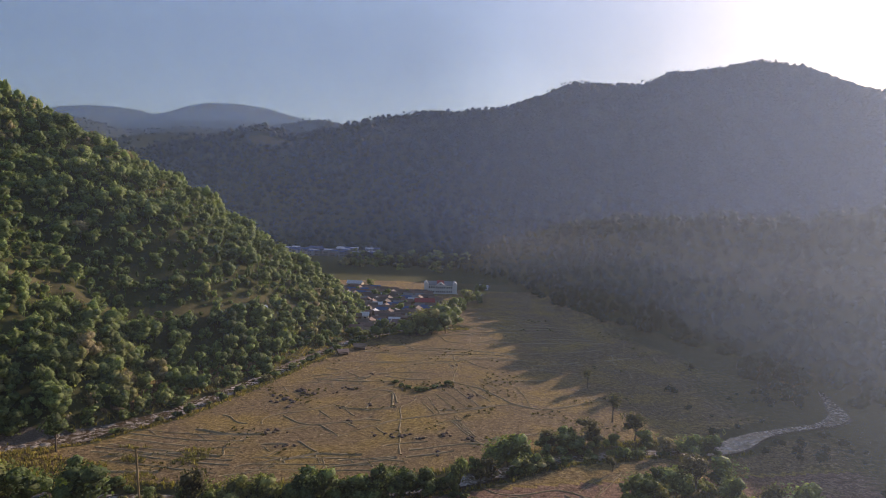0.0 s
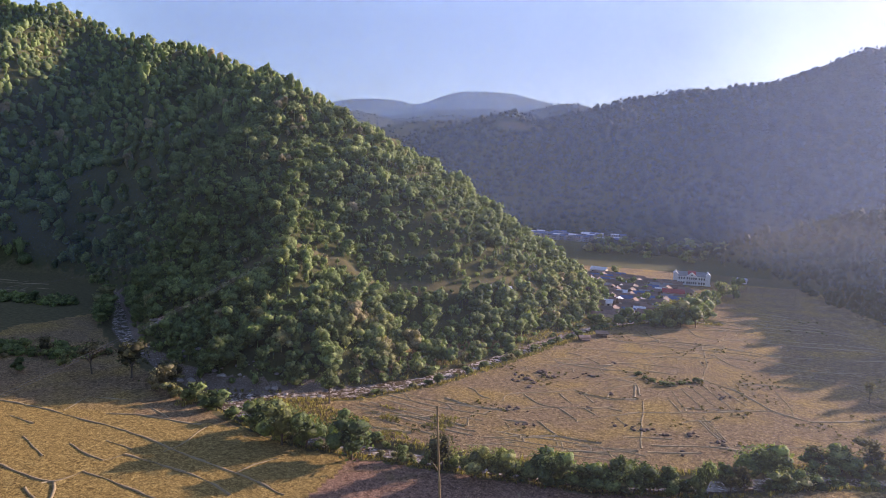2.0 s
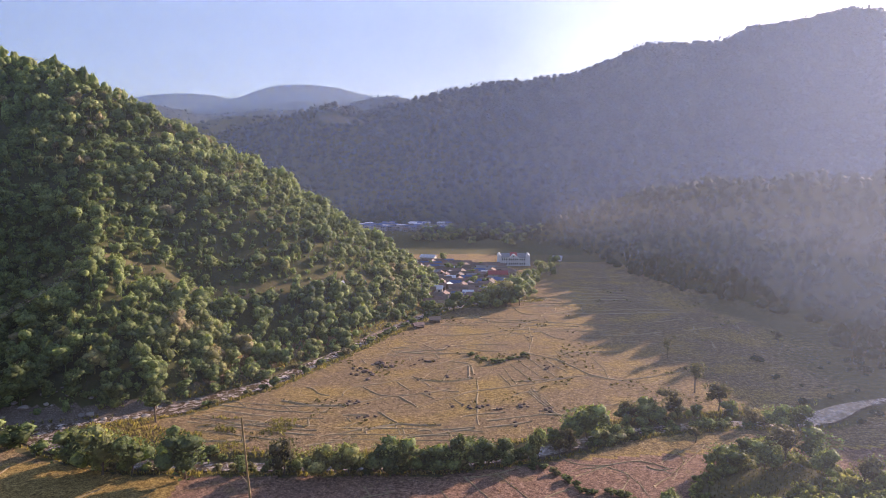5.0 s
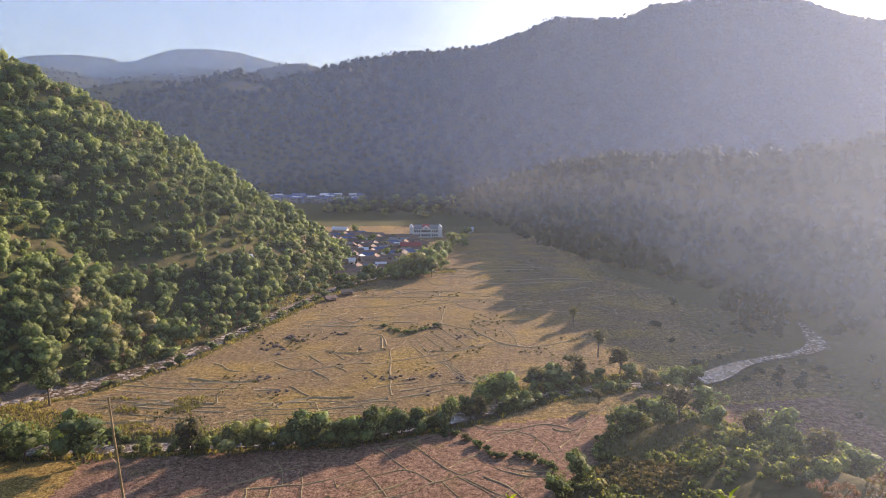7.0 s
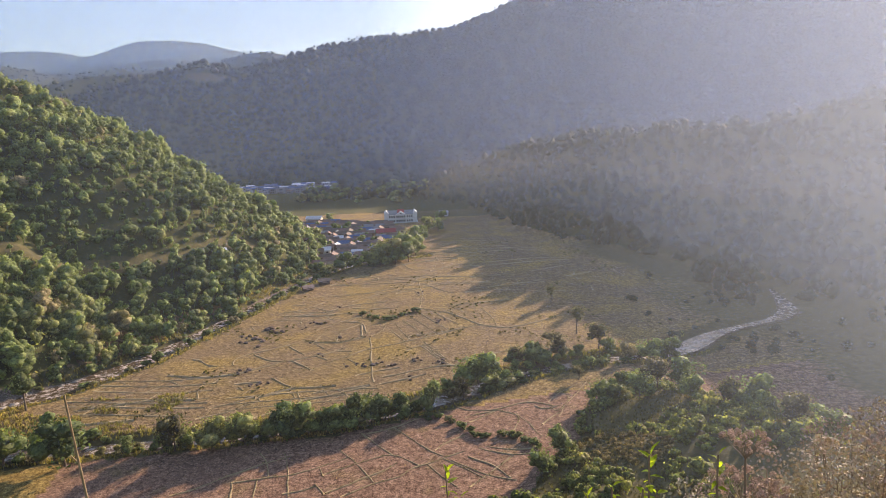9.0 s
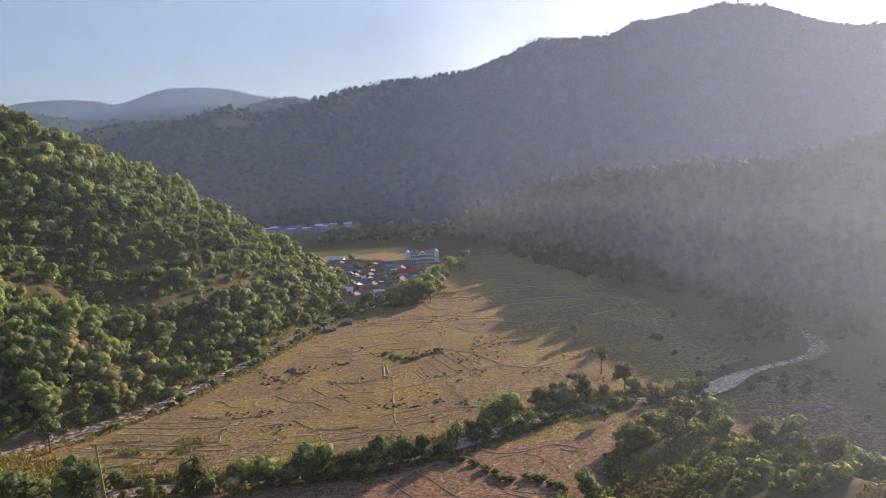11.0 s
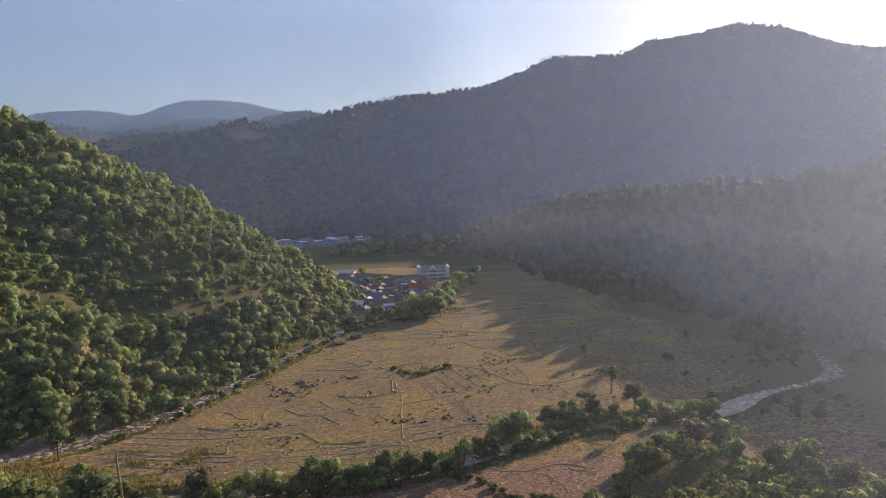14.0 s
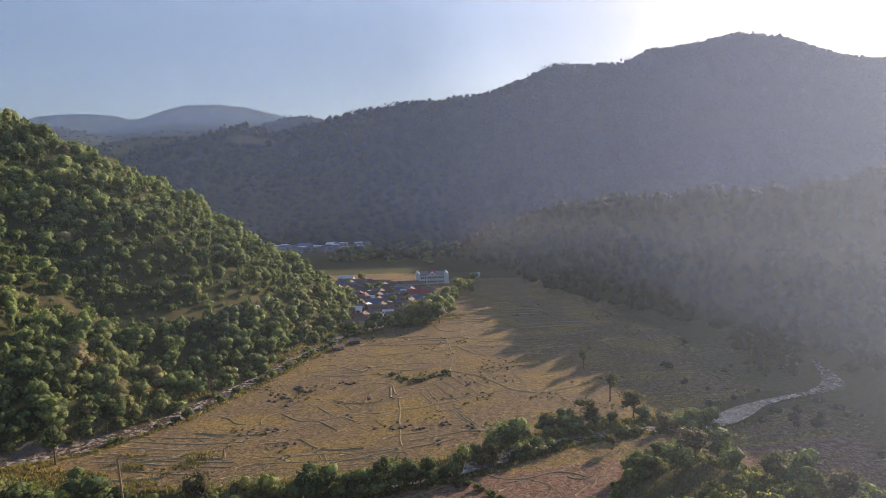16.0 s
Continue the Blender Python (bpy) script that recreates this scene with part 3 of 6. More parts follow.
wood("upper_forest", UPPER_TREES, (-1400, -150, 190, 860), 9.2, 12,
     lambda x, y, h, k: (k == 1) & (h > 2) & (facing(x, y, h) | (rs.uniform(size=len(x)) < 0.1)) & in_view(x, y) & (np.hypot(x, y) >= 500),
     0.8, 1.72, forest_leaf, "forest on the high shoulder of the hill")
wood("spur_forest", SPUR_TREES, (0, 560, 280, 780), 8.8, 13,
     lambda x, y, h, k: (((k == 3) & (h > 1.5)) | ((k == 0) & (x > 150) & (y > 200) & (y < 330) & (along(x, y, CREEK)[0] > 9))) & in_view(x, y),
     0.8, 1.3, shade_leaf, "shaded forest on the low spur beside the fields")
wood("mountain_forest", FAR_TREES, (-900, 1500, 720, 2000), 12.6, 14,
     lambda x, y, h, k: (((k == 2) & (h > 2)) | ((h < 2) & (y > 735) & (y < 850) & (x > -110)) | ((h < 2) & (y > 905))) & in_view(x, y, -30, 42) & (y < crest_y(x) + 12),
     0.7, 1.3, shade_leaf, "shaded blue-green forest on the mountainside", 1.5)
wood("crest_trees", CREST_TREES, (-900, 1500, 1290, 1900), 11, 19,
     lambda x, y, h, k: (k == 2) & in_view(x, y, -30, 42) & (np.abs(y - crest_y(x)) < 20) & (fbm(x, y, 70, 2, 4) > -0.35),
     0.5, 1.15, shade_leaf, "trees along the crest of the mountain", 1.0)
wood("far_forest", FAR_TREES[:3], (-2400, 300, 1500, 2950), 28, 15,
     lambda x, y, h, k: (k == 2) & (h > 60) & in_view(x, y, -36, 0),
     0.8, 1.4, shade_leaf, "distant forested ranges at the head of the valley", 4)

# ---------------------------------------------------------------- single trees and bushes


def part(name, me, mat, parent, label=""):
    """Links a mesh (or a bmesh) as one part of a thing."""
    if isinstance(me, bmesh.types.BMesh):
        bm, me = me, bpy.data.meshes.new(name)
        bm.to_mesh(me)
        bm.free()
    if not me.materials:
        me.materials.append(mat)
    ob = new(name, me)
    ob.parent = parent
    if label:
        tagged(ob, label)
    return ob


def tubes(name, stems, sides=6):
    """Tapered round stems, each a list of (x, y, z, radius), as one mesh."""
    verts, faces = [], []
    for stem in stems:
        base = len(verts)
        for x, y, z, r in stem:
            verts += [(x + r * math.cos(6.2832 * k / sides), y + r * math.sin(6.2832 * k / sides), z) for k in range(sides)]
        for i in range(len(stem) - 1):
            for k in range(sides):
                a, b = base + i * sides + k, base + i * sides + (k + 1) % sides
                faces.append((a, b, b + sides, a + sides))
    return to_mesh(name, verts, faces, 4, True)


def tree_kind(seed, height, width, lobes, low, leaves, size, limbs, solid=0.0):
    """Trunk and crown meshes of a kind of tree."""
    r = np.random.RandomState(seed)
    shape = lobed(r, height, width, lobes, low)
    v, f = leaf_cloud(r, shape, leaves, size)
    if solid:
        v, f = cored(r, (v, f), shape, 6, solid)
    crown = to_mesh("crown", v, f, 4)
    r0 = 0.022 * height
    top = height * (low + 0.25)
    lean = r.uniform(-0.06, 0.06, 2) * height
    stems = [[(0, 0, -0.6, r0 * 1.5), (0.1 * lean[0], 0.1 * lean[1], 0.4, r0), (lean[0] * 0.5, lean[1] * 0.5, top * 0.55, r0 * 0.8), (lean[0], lean[1], top * 1.1, r0 * 0.45)]]
    for k in range(limbs):
        c = shape[1 + k % (len(shape) - 1)][0]
        z0 = top * r.uniform(0.4, 0.75)
        stems.append([(lean[0] * 0.5, lean[1] * 0.5, z0, r0 * 0.5), ((lean[0] + c[0]) * 0.55, (lean[1] + c[1]) * 0.55, (z0 + c[2]) * 0.5 + 0.2, r0 * 0.35), (c[0], c[1], c[2], r0 * 0.15)])
    return tubes("trunk", stems), crown


# kind: meshes, leaf material, natural height, label, name
TREE_KINDS = {
    0: [(tree_kind(s, 8, 7.5, 10, 0.12, 420, 0.52, 5, 0.86), tree_leaf, 8, "bushy dark-green tree with a full rounded crown", "tree") for s in (21, 22, 23, 24)],
    1: [(tree_kind(s, 8, 7, 9, 0.2, 400, 0.48, 7, 0.66), pale_leaf, 8, "open pale olive tree with visible limbs", "tree") for s in (31, 32)],
    2: [(tree_kind(s, 12, 7, 9, 0.35, 400, 0.52, 6, 0.84), tree_leaf, 12, "tall green tree with a bare lower trunk", "tree") for s in (41, 42)],
    3: [(tree_kind(s, 10, 5, 7, 0.45, 340, 0.44, 5, 0.66), pale_leaf, 10, "slender lone tree with a thin trunk in the field", "tree") for s in (51, 52)],
    4: [(tree_kind(s, 9, 9, 10, 0.5, 420, 0.46, 9, 0.6), pale_leaf, 9, "umbrella-shaped tree with yellowing leaves", "tree") for s in (61,)],
    5: [(tree_kind(s, 3, 3.6, 8, 0.0, 200, 0.34, 3, 0.84), tree_leaf, 3, "low rounded green bush on the field bank", "bush") for s in (71, 72, 73)],
    6: [(tree_kind(s, 12, 13, 12, 0.3, 420, 0.5, 14), dry_leaf, 12, "wide leafless grey-brown tree on the slope", "tree") for s in (81,)],
}
first_of = {}
rt = random.Random(4)


def plant(kind, x, y, height, group="", wide=1.0):
    """A tree or bush of that kind, standing on the ground."""
    n = rt.randrange(len(TREE_KINDS[kind]))
    (trunk, crown), leaf, natural, label, name = TREE_KINDS[kind][n]
    z = float(land(np.array([float(x)]), np.array([float(y)]))[0][0])
    s = 1.12 * height / natural
    m = Matrix.Translation((x, y, z)) @ pose(0, 0, 0, 0, 0, rt.uniform(0, 360)) @ Matrix.Diagonal((s * wide * rt.uniform(1.0, 1.3), s * wide * rt.uniform(1.0, 1.3), s, 1))
    if (kind, n) in first_of:
        first = first_of[kind, n]
        ob = copy_thing(first, m @ Matrix.Diagonal((*(1 / k for k in first.scale), 1)))
    else:
        ob = new(name)
        part("trunk", trunk, bark, ob)
        part("crown", crown, leaf, ob)
        ob.matrix_basis = m
        first_of[kind, n] = ob
    tagged(ob, label, name, group)
    return ob


FIELD_EDGE = [(-267, 174, 7.4, 1), (-242, 179, 5.3, 0), (-250, 197, 7.9, 1), (-233, 192, 4.8, 0), (-216, 190, 11.5, 4), (-199, 193, 13.5, 1), (-178, 187, 9.4, 0),
              (-177, 193, 9.2, 1), (-160, 183, 5.8, 5), (-148, 180, 6.3, 5), (-124, 170, 9.6, 0), (-120, 168, 10.0, 0), (-112, 165, 12.5, 0), (-117, 202, 12.2, 2),
              (-104, 166, 10, 0), (-88, 165, 12.0, 0), (-62, 170, 9.8, 1), (-171, 184, 4.8, 5), (-155, 183, 4.5, 5), (-138, 174, 4.2, 5)]
CREEK_SIDE = [(-98, 178, 8.3, 0), (-52, 169, 8, 0), (-44, 171, 8.5, 0), (-34, 174, 9, 0), (-30, 174, 9.5, 0), (-23, 176, 7.0, 0), (-18, 177, 7.5, 0),
              (-14, 178, 10.2, 2), (-10, 179, 7.5, 0), (-6, 182, 7.6, 0), (-2, 184, 6.6, 0), (2, 186, 4.2, 5), (24, 205, 11.0, 0), (28, 200, 5.2, 5), (31, 203, 5.4, 5), (39, 216, 6.8, 1)]
CREEK_FAR = [(46, 219, 7.5, 0), (55, 222, 9, 1), (71, 229, 9.6, 1), (68, 248, 10.5, 3), (68, 292, 8.5, 3), (78, 217, 6.6, 0), (86, 217, 7.2, 0), (93, 219, 7.6, 0),
             (126, 323, 5.2, 1), (20, 205, 6.5, 0), (74, 227, 5.0, 5), (14, 201, 4.0, 5), (62, 211, 3.6, 5), (52, 213, 3.4, 5), (36, 204, 3.6, 5)]
SCRUB = [(56, 201, 4.6, 1), (74, 188, 6.3, 1), (76, 170, 9.2, 0), (70, 171, 8.2, 1), (64, 182, 6.4, 0), (80, 139, 9.2, 0), (75, 143, 7.0, 1), (79, 121, 7.2, 1),
         (38, 152, 6.6, 0), (31, 142, 6.0, 0), (58, 174, 5.8, 0), (57, 182, 6.0, 0), (63, 166, 6.4, 0), (73, 156, 5.8, 0), (77, 128, 5.6, 0), (87, 121, 6.9, 0), (88, 130, 6.4, 0)]
SPUR_BUSHES = [(-273, 148, 13.5, 6), (-211, 122, 8, 1), (-220, 124, 7.5, 0), (-185, 102, 5.8, 1), (-172, 93, 5.6, 0), (-150, 77, 4.8, 1), (-126, 65, 5.0, 1),
               (-121, 60, 4.4, 0), (-203, 111, 6.4, 0), (-244, 140, 6.4, 0), (-234, 137, 6.6, 0), (-243, 125, 6.1, 0)]
VILLAGE_TREES = [(-12, 391, 12.5, 0), (-6, 399, 14, 0), (1, 408, 15.5, 0), (5, 397, 12.5, 0), (9, 439, 13.5, 0), (-3, 392, 9.5, 0), (-33, 378, 10.5, 0), (22, 502, 11.5, 0),
                 (16, 476, 9, 0), (-49, 517, 7, 0), (-27, 461, 6.3, 0), (-41, 521, 7, 0), (-60, 576, 6.9, 0), (-48, 380, 6, 5), (-16, 386, 6, 5),
                 (10, 420, 11, 0), (4, 425, 10, 0), (12, 455, 9, 0), (-20, 394, 8, 0), (30, 510, 9, 0), (36, 560, 8, 0)]
SIDE_TREES = [(-424, 262, 7, 0), (-352, 272, 6, 0), (-490, 262, 8, 0), (-283, 258, 9, 0), (-292, 268, 10, 0), (-302, 276, 8, 0), (-312, 286, 10, 0), (-322, 295, 9, 0),
              (-276, 250, 6, 0)]
for rows, group in ((SIDE_TREES, "trees between the side valley fields"), (FIELD_EDGE, "trees along the river bank"), (CREEK_SIDE, "trees along the creek"), (CREEK_FAR, "trees along the creek"),
                    (SCRUB, "trees in the scrub"), (SPUR_BUSHES, "bushes on the grassy slope"), (VILLAGE_TREES, "trees round the village")):
    for x, y, height, kind in rows:
        plant(kind, x, y, height, group)


def on_line(line, every, seed):
    """Places along a line, about so far apart, with the way to its side."""
    r = random.Random(seed)
    for p, q in zip(line, line[1:]):
        length = math.hypot(q[0] - p[0], q[1] - p[1])
        for k in range(max(1, int(length / every))):
            s = (k + r.random()) / max(1, int(length / every))
            yield p[0] + (q[0] - p[0]) * s, p[1] + (q[1] - p[1]) * s, -(q[1] - p[1]) / length, (q[0] - p[0]) / length, p[2] + (q[2] - p[2]) * s, r


for x, y, nx, ny, w, r in on_line(CREEK[3:8], 5.5, 18):
    d = -(w + r.uniform(1.5, 3.5))
    plant(r.choice((0, 0, 0, 1)), x + nx * d, y + ny * d, r.uniform(3.2, 9.0), "trees along the creek", r.uniform(0.7, 1.1))
for x, y, nx, ny, w, r in on_line(CREEK[8:12], 6.0, 19):
    d = w + r.uniform(1.5, 5)
    plant(0, x + nx * d, y + ny * d, r.uniform(4.0, 7.0), "trees along the creek")
for x, y, nx, ny, w, r in on_line(CREEK[1:14], 3.4, 8):
    if -2 < x < 20:
        continue
    side = r.choice((-1, -1, 1))
    d = (w + r.uniform(1.2, 4.0)) * side
    plant(5, x + nx * d, y + ny * d, r.uniform(1.6, 3.6), "bushes along the creek", r.uniform(0.9, 1.4))
for x, y, nx, ny, w, r in on_line(RIVER[1:8], 3.6, 9):
    d = (w + r.uniform(0.4, 3.5)) * r.choice((-1, 1))
    plant(5, x + nx * d, y + ny * d, r.uniform(1.4, 3.8), "bushes along the river", r.uniform(0.9, 1.4))
for x, y, nx, ny, w, r in on_line([(2, 182, 0), (11, 179, 0), (16, 172, 0), (19, 166, 0), (27, 167, 0), (35, 158, 0)], 1.6, 10):
    plant(5, x + r.uniform(-0.6, 0.6), y + r.uniform(-0.6, 0.6), r.uniform(0.9, 1.9), "hedge between the plots", 1.1)

# low growth too dense to count
r5 = np.random.RandomState(17)
SHRUBS = [joined_tree(r5, h, w, 7, 0.0, c, 0.40, False, 3, 0.9) for h, w, c in ((1.6, 2.6, 44), (2.3, 3.2, 60), (1.2, 2.2, 34))]


def tuft(r, blades, height, spread):
    v, f = [], []
    for k in range(blades):
        a, b = r.uniform(0, 6.283), r.uniform(0, spread * 0.5)
        x, y, h, lean = b * math.cos(a), b * math.sin(a), height * r.uniform(0.6, 1.2), r.uniform(0.1, 0.5) * height
        c, s, w = math.cos(a), math.sin(a), 0.09 * height
        n = len(v)
        v += [(x - s * w, y + c * w, -0.1), (x + s * w, y - c * w, -0.1), (x + c * lean * 0.5 + s * w * 0.6, y + s * lean * 0.5 - c * w * 0.6, h * 0.7), (x + c * lean, y + s * lean, h)]
        f.append((n, n + 1, n + 2, n + 3))
    return np.array(v), np.array(f)


STUBBLE = [tuft(r5, 3, 0.26, 0.6), tuft(r5, 4, 0.22, 0.8), tuft(r5, 3, 0.32, 0.5)]
TUFTS = [tuft(r5, 14, 1.0, 1.2), tuft(r5, 18, 0.8, 1.5), tuft(r5, 12, 1.2, 1.0)]


def growth(name, templates, box, step, seed, choose, low, high, mat, label, category):
    x, y = jittered(*box, step, seed)
    h, kind = land(x, y)
    keep = choose(x, y, h, kind) & in_view(x, y, -68, 50)
    x, y, h = x[keep], y[keep], h[keep]
    return scatter(name, templates, x, y, h - 0.1, np.random.RandomState(seed).uniform(low, high, len(x)), mat, label, tint_for(x, y, seed), category)


for x, y, nx, ny, w, r in on_line([(-19, 291, 0), (-12.7, 284, 0), (-6.5, 279.5, 0), (0.8, 284.8, 0), (7.2, 291, 0)], 1.7, 15):
    plant(5, x + r.uniform(-0.9, 0.9), y + r.uniform(-0.9, 0.9), r.uniform(0.9, 2.0), "hedge in the middle of the field", 1.2)

growth("stubble", STUBBLE, (-290, 130, 95, 345), 2.0, 37,
       lambda x, y, h, k: (k == 0) & (h < 1.5) & (h > -0.4) & (along(x, y, CREEK)[0] > 7) & (along(x, y, RIVER)[0] > 11) & (x > -275) & (fbm(x, y, 9, 2, 4) > -0.35),
       0.6, 1.4, stubble_leaf, "cut rice stubble in the fields", "stubble")
CLUMPS = [leaf_cloud(r5, lobed(r5, h, w, 3, 0.0), 14, 0.6) for h, w in ((0.7, 1.5), (0.9, 1.8), (0.6, 1.2))]
growth("weed_clumps", CLUMPS, (-290, 130, 120, 460), 3.6, 41,
       lambda x, y, h, k: (k == 0) & (h < 1.5) & (h > -0.3) & (y > 190) & (fbm(x, y, 16, 3, 5) > 0.34),
       0.5, 1.25, pale_clump, "low weed clumps scattered over the cut fields", "weeds")
DRY_PATCH = [(44.5, 161.7), (53.1, 152.5), (58.2, 130), (52.6, 122.5), (45.0, 129), (40.8, 144.3)]
growth("scrub", SHRUBS, (15, 130, 60, 215), 2.7, 31, lambda x, y, h, k: (((k == 6) & (h > 1.0) & (x < 106)) | ((x >= 94) & (x < 126) & (k != 4) & (y < 200) & (fbm(x, y, 18, 2, 9) > 0.42))) & (fbm(x, y, 22, 3, 2) > np.where((y < 120) & (x > 56), 0.34, -0.08)) & ~within(x, y, DRY_PATCH),
       0.6, 1.5, scrub_leaf, "tangled green scrub on the low rise", "scrub")
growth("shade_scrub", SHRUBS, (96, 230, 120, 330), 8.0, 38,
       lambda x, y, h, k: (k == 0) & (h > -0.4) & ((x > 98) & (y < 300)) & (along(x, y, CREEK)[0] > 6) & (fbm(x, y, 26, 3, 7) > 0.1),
       0.7, 1.7, shade_leaf, "bushes on the shaded river flat, with shade in their leaf colour", "scrub")
growth("side_scrub", SHRUBS, (-560, -225, 160, 290), 3.4, 40,
       lambda x, y, h, k: (k == 0) & within(x, y, [(-345, 168), (-302, 170), (-264, 190), (-234, 203), (-230, 216), (-262, 208), (-300, 200), (-350, 205)]) | ((k == 0) & within(x, y, [(-560, 246), (-470, 262), (-330, 266), (-322, 282), (-420, 276), (-560, 268)])),
       1.0, 2.4, forest_leaf, "dark bushes between the field and the side valley", "scrub")
growth("dry_grass", TUFTS, (15, 130, 60, 215), 1.2, 32, lambda x, y, h, k: (k == 6) & (h > 1.0) & (fbm(x, y, 22, 3, 2) <= 0.04),
       0.35, 0.75, pale_clump, "low dry brown grass among the scrub", "grass")
growth("dry_shrubs", SHRUBS, (38, 62, 118, 165), 1.5, 42, lambda x, y, h, k: within(x, y, DRY_PATCH),
       0.32, 0.62, brush_leaf, "low dry brown shrubs among the green scrub", "scrub")
growth("slope_grass", TUFTS, (-330, -90, 30, 190), 1.5, 33, lambda x, y, h, k: (k == 5) & (h > 0.8),
       0.5, 1.2, slope_leaf, "rough yellow-green grass on the spur", "grass")
growth("slope_scrub", SHRUBS, (-330, -90, 30, 190), 5.0, 34, lambda x, y, h, k: (k == 5) & (h > 0.8) & (fbm(x, y, 25, 3, 6) > 0.12),
       0.7, 1.6, scrub_leaf, "low scrub on the grassy spur", "scrub")
growth("bank_grass", TUFTS, (-165, 110, 160, 260), 1.25, 35,
       lambda x, y, h, k: (k == 0) & (h < 1.5) & (h > -0.5) & ((along(x, y, CREEK)[0] < 8) | ((y - x * 0.1 > 192) & (x < -70) & (y < 208) & (fbm(x, y, 14, 2, 1) > -0.1))),
       0.6, 1.3, grass_leaf, "grass and reeds on the creek banks", "grass")
growth("river_grass", TUFTS, (-130, 20, 200, 420), 1.5, 36,
       lambda x, y, h, k: (k <= 1) & (h < 3) & (h > -0.5) & (np.abs(along(x, y, RIVER)[0] - 6.5) < 3.5), 0.6, 1.3, grass_leaf, "rough grass on the river banks", "grass")

# ---------------------------------------------------------------- field banks
bund_mat = simple("bund", (0.27, 0.205, 0.112), (0.46, 0.365, 0.205), 2.2, 0.95, 0.15)
ground_ob = bpy.data.objects["ground"]


BANK_PLACES = []


def bund(line, half, height):
    """An earth bank along a line of places."""
    pts = []
    for p, q in zip(line, line[1:]):
        n = max(1, int(math.hypot(q[0] - p[0], q[1] - p[1]) / 1.6))
        pts += [(p[0] + (q[0] - p[0]) * s / n, p[1] + (q[1] - p[1]) * s / n) for s in range(n)]
    pts = np.array(pts + [line[-1]], float)
    if len(pts) > 4:
        for _ in range(2):
            pts[1:-1] = (pts[:-2] + 2 * pts[1:-1] + pts[2:]) / 4
    pts[:, 0] += 0.5 * fbm(pts[:, 0], pts[:, 1], 4, 3, 1)
    pts[:, 1] += 0.5 * fbm(pts[:, 0], pts[:, 1], 4, 3, 2)
    BANK_PLACES.append((pts.copy(), half, height))
    z = land(pts[:, 0], pts[:, 1])[0]
    t = np.gradient(pts, axis=0)
    t /= np.linalg.norm(t, axis=1)[:, None] + 1e-9
    half, height = 0.9 * half, 0.8 * height
    size = np.clip(0.95 + 0.8 * fbm(pts[:, 0], pts[:, 1], 5, 3, 3), 0.35, 1.45)
    verts = []
    for (x, y), (tx, ty), zz, s in zip(pts, t, z, size):
        for off, up in ((-1, -0.15), (-0.42, 0.9), (0.42, 1.0), (1, -0.15)):
            verts.append((x - ty * off * half * s, y + tx * off * half * s, zz + (up * height * s if up > 0 else up)))
    n = len(pts)
    faces = [(i * 4 + j, i * 4 + j + 1, i * 4 + j + 5, i * 4 + j + 4) for i in range(n - 1) for j in range(3)]
    faces += [(0, 1, 2, 3), (n * 4 - 1, n * 4 - 2, n * 4 - 3, n * 4 - 4)]
    return part("bund", to_mesh("bund", verts, faces, 4), bund_mat, ground_ob)


def inside(x, y, poly):
    hit = False
    for (ax, ay), (bx, by) in zip(poly, poly[1:] + poly[:1]):
        if (ay > y) != (by > y) and x < (bx - ax) * (y - ay) / (by - ay) + ax:
            hit = not hit
    return hit


def terraces(poly, angle, gap, cross, seed, half=0.5, height=0.5, keep=0.8):
    """Banks that follow the lie of a field, with short cross banks between them."""
    r = random.Random(seed)
    ca, sa = math.cos(radians(angle)), math.sin(radians(angle))
    us = [x * ca + y * sa for x, y in poly]
    vs = [-x * sa + y * ca for x, y in poly]

    def place(u, v):
        # gently bowed rows
        w = v + gap * (1.1 * math.sin(u / 34 + seed + v / 60) + 0.35 * math.sin(u / 13 + v / 24))
        return u * ca - w * sa, u * sa + w * ca
    rows, v = [], min(vs) + gap * 0.5
    while v < max(vs):
        rows.append(v)
        v += gap * r.uniform(0.7, 1.35)
    for v, after in zip(rows, rows[1:] + [None]):
        run, u = [], min(us)
        while u < max(us) + 3:
            x, y = place(u, v)
            ok = inside(x, y, poly)
            if ok:
                run.append((x, y))
            if run and (not ok or len(run) > r.randint(12, 34)):
                if len(run) > 3 and r.random() < keep:
                    bund(run, half * r.uniform(0.7, 1.2), height * r.uniform(0.6, 1.3))
                run = [run[-1]] if ok else []
            u += 3.0
        u = min(us) + r.uniform(0, cross)
        while after is not None and u < max(us):
            b_u = u + r.uniform(-5, 5)
            line = [place(u + (b_u - u) * k / 4, v + (after - v) * k / 4) for k in range(5)]
            if inside(*line[0], poly) and inside(*line[-1], poly) and r.random() < keep:
                bund(line, half * 0.8, height * 0.75)
            u += cross * r.uniform(0.6, 1.7)


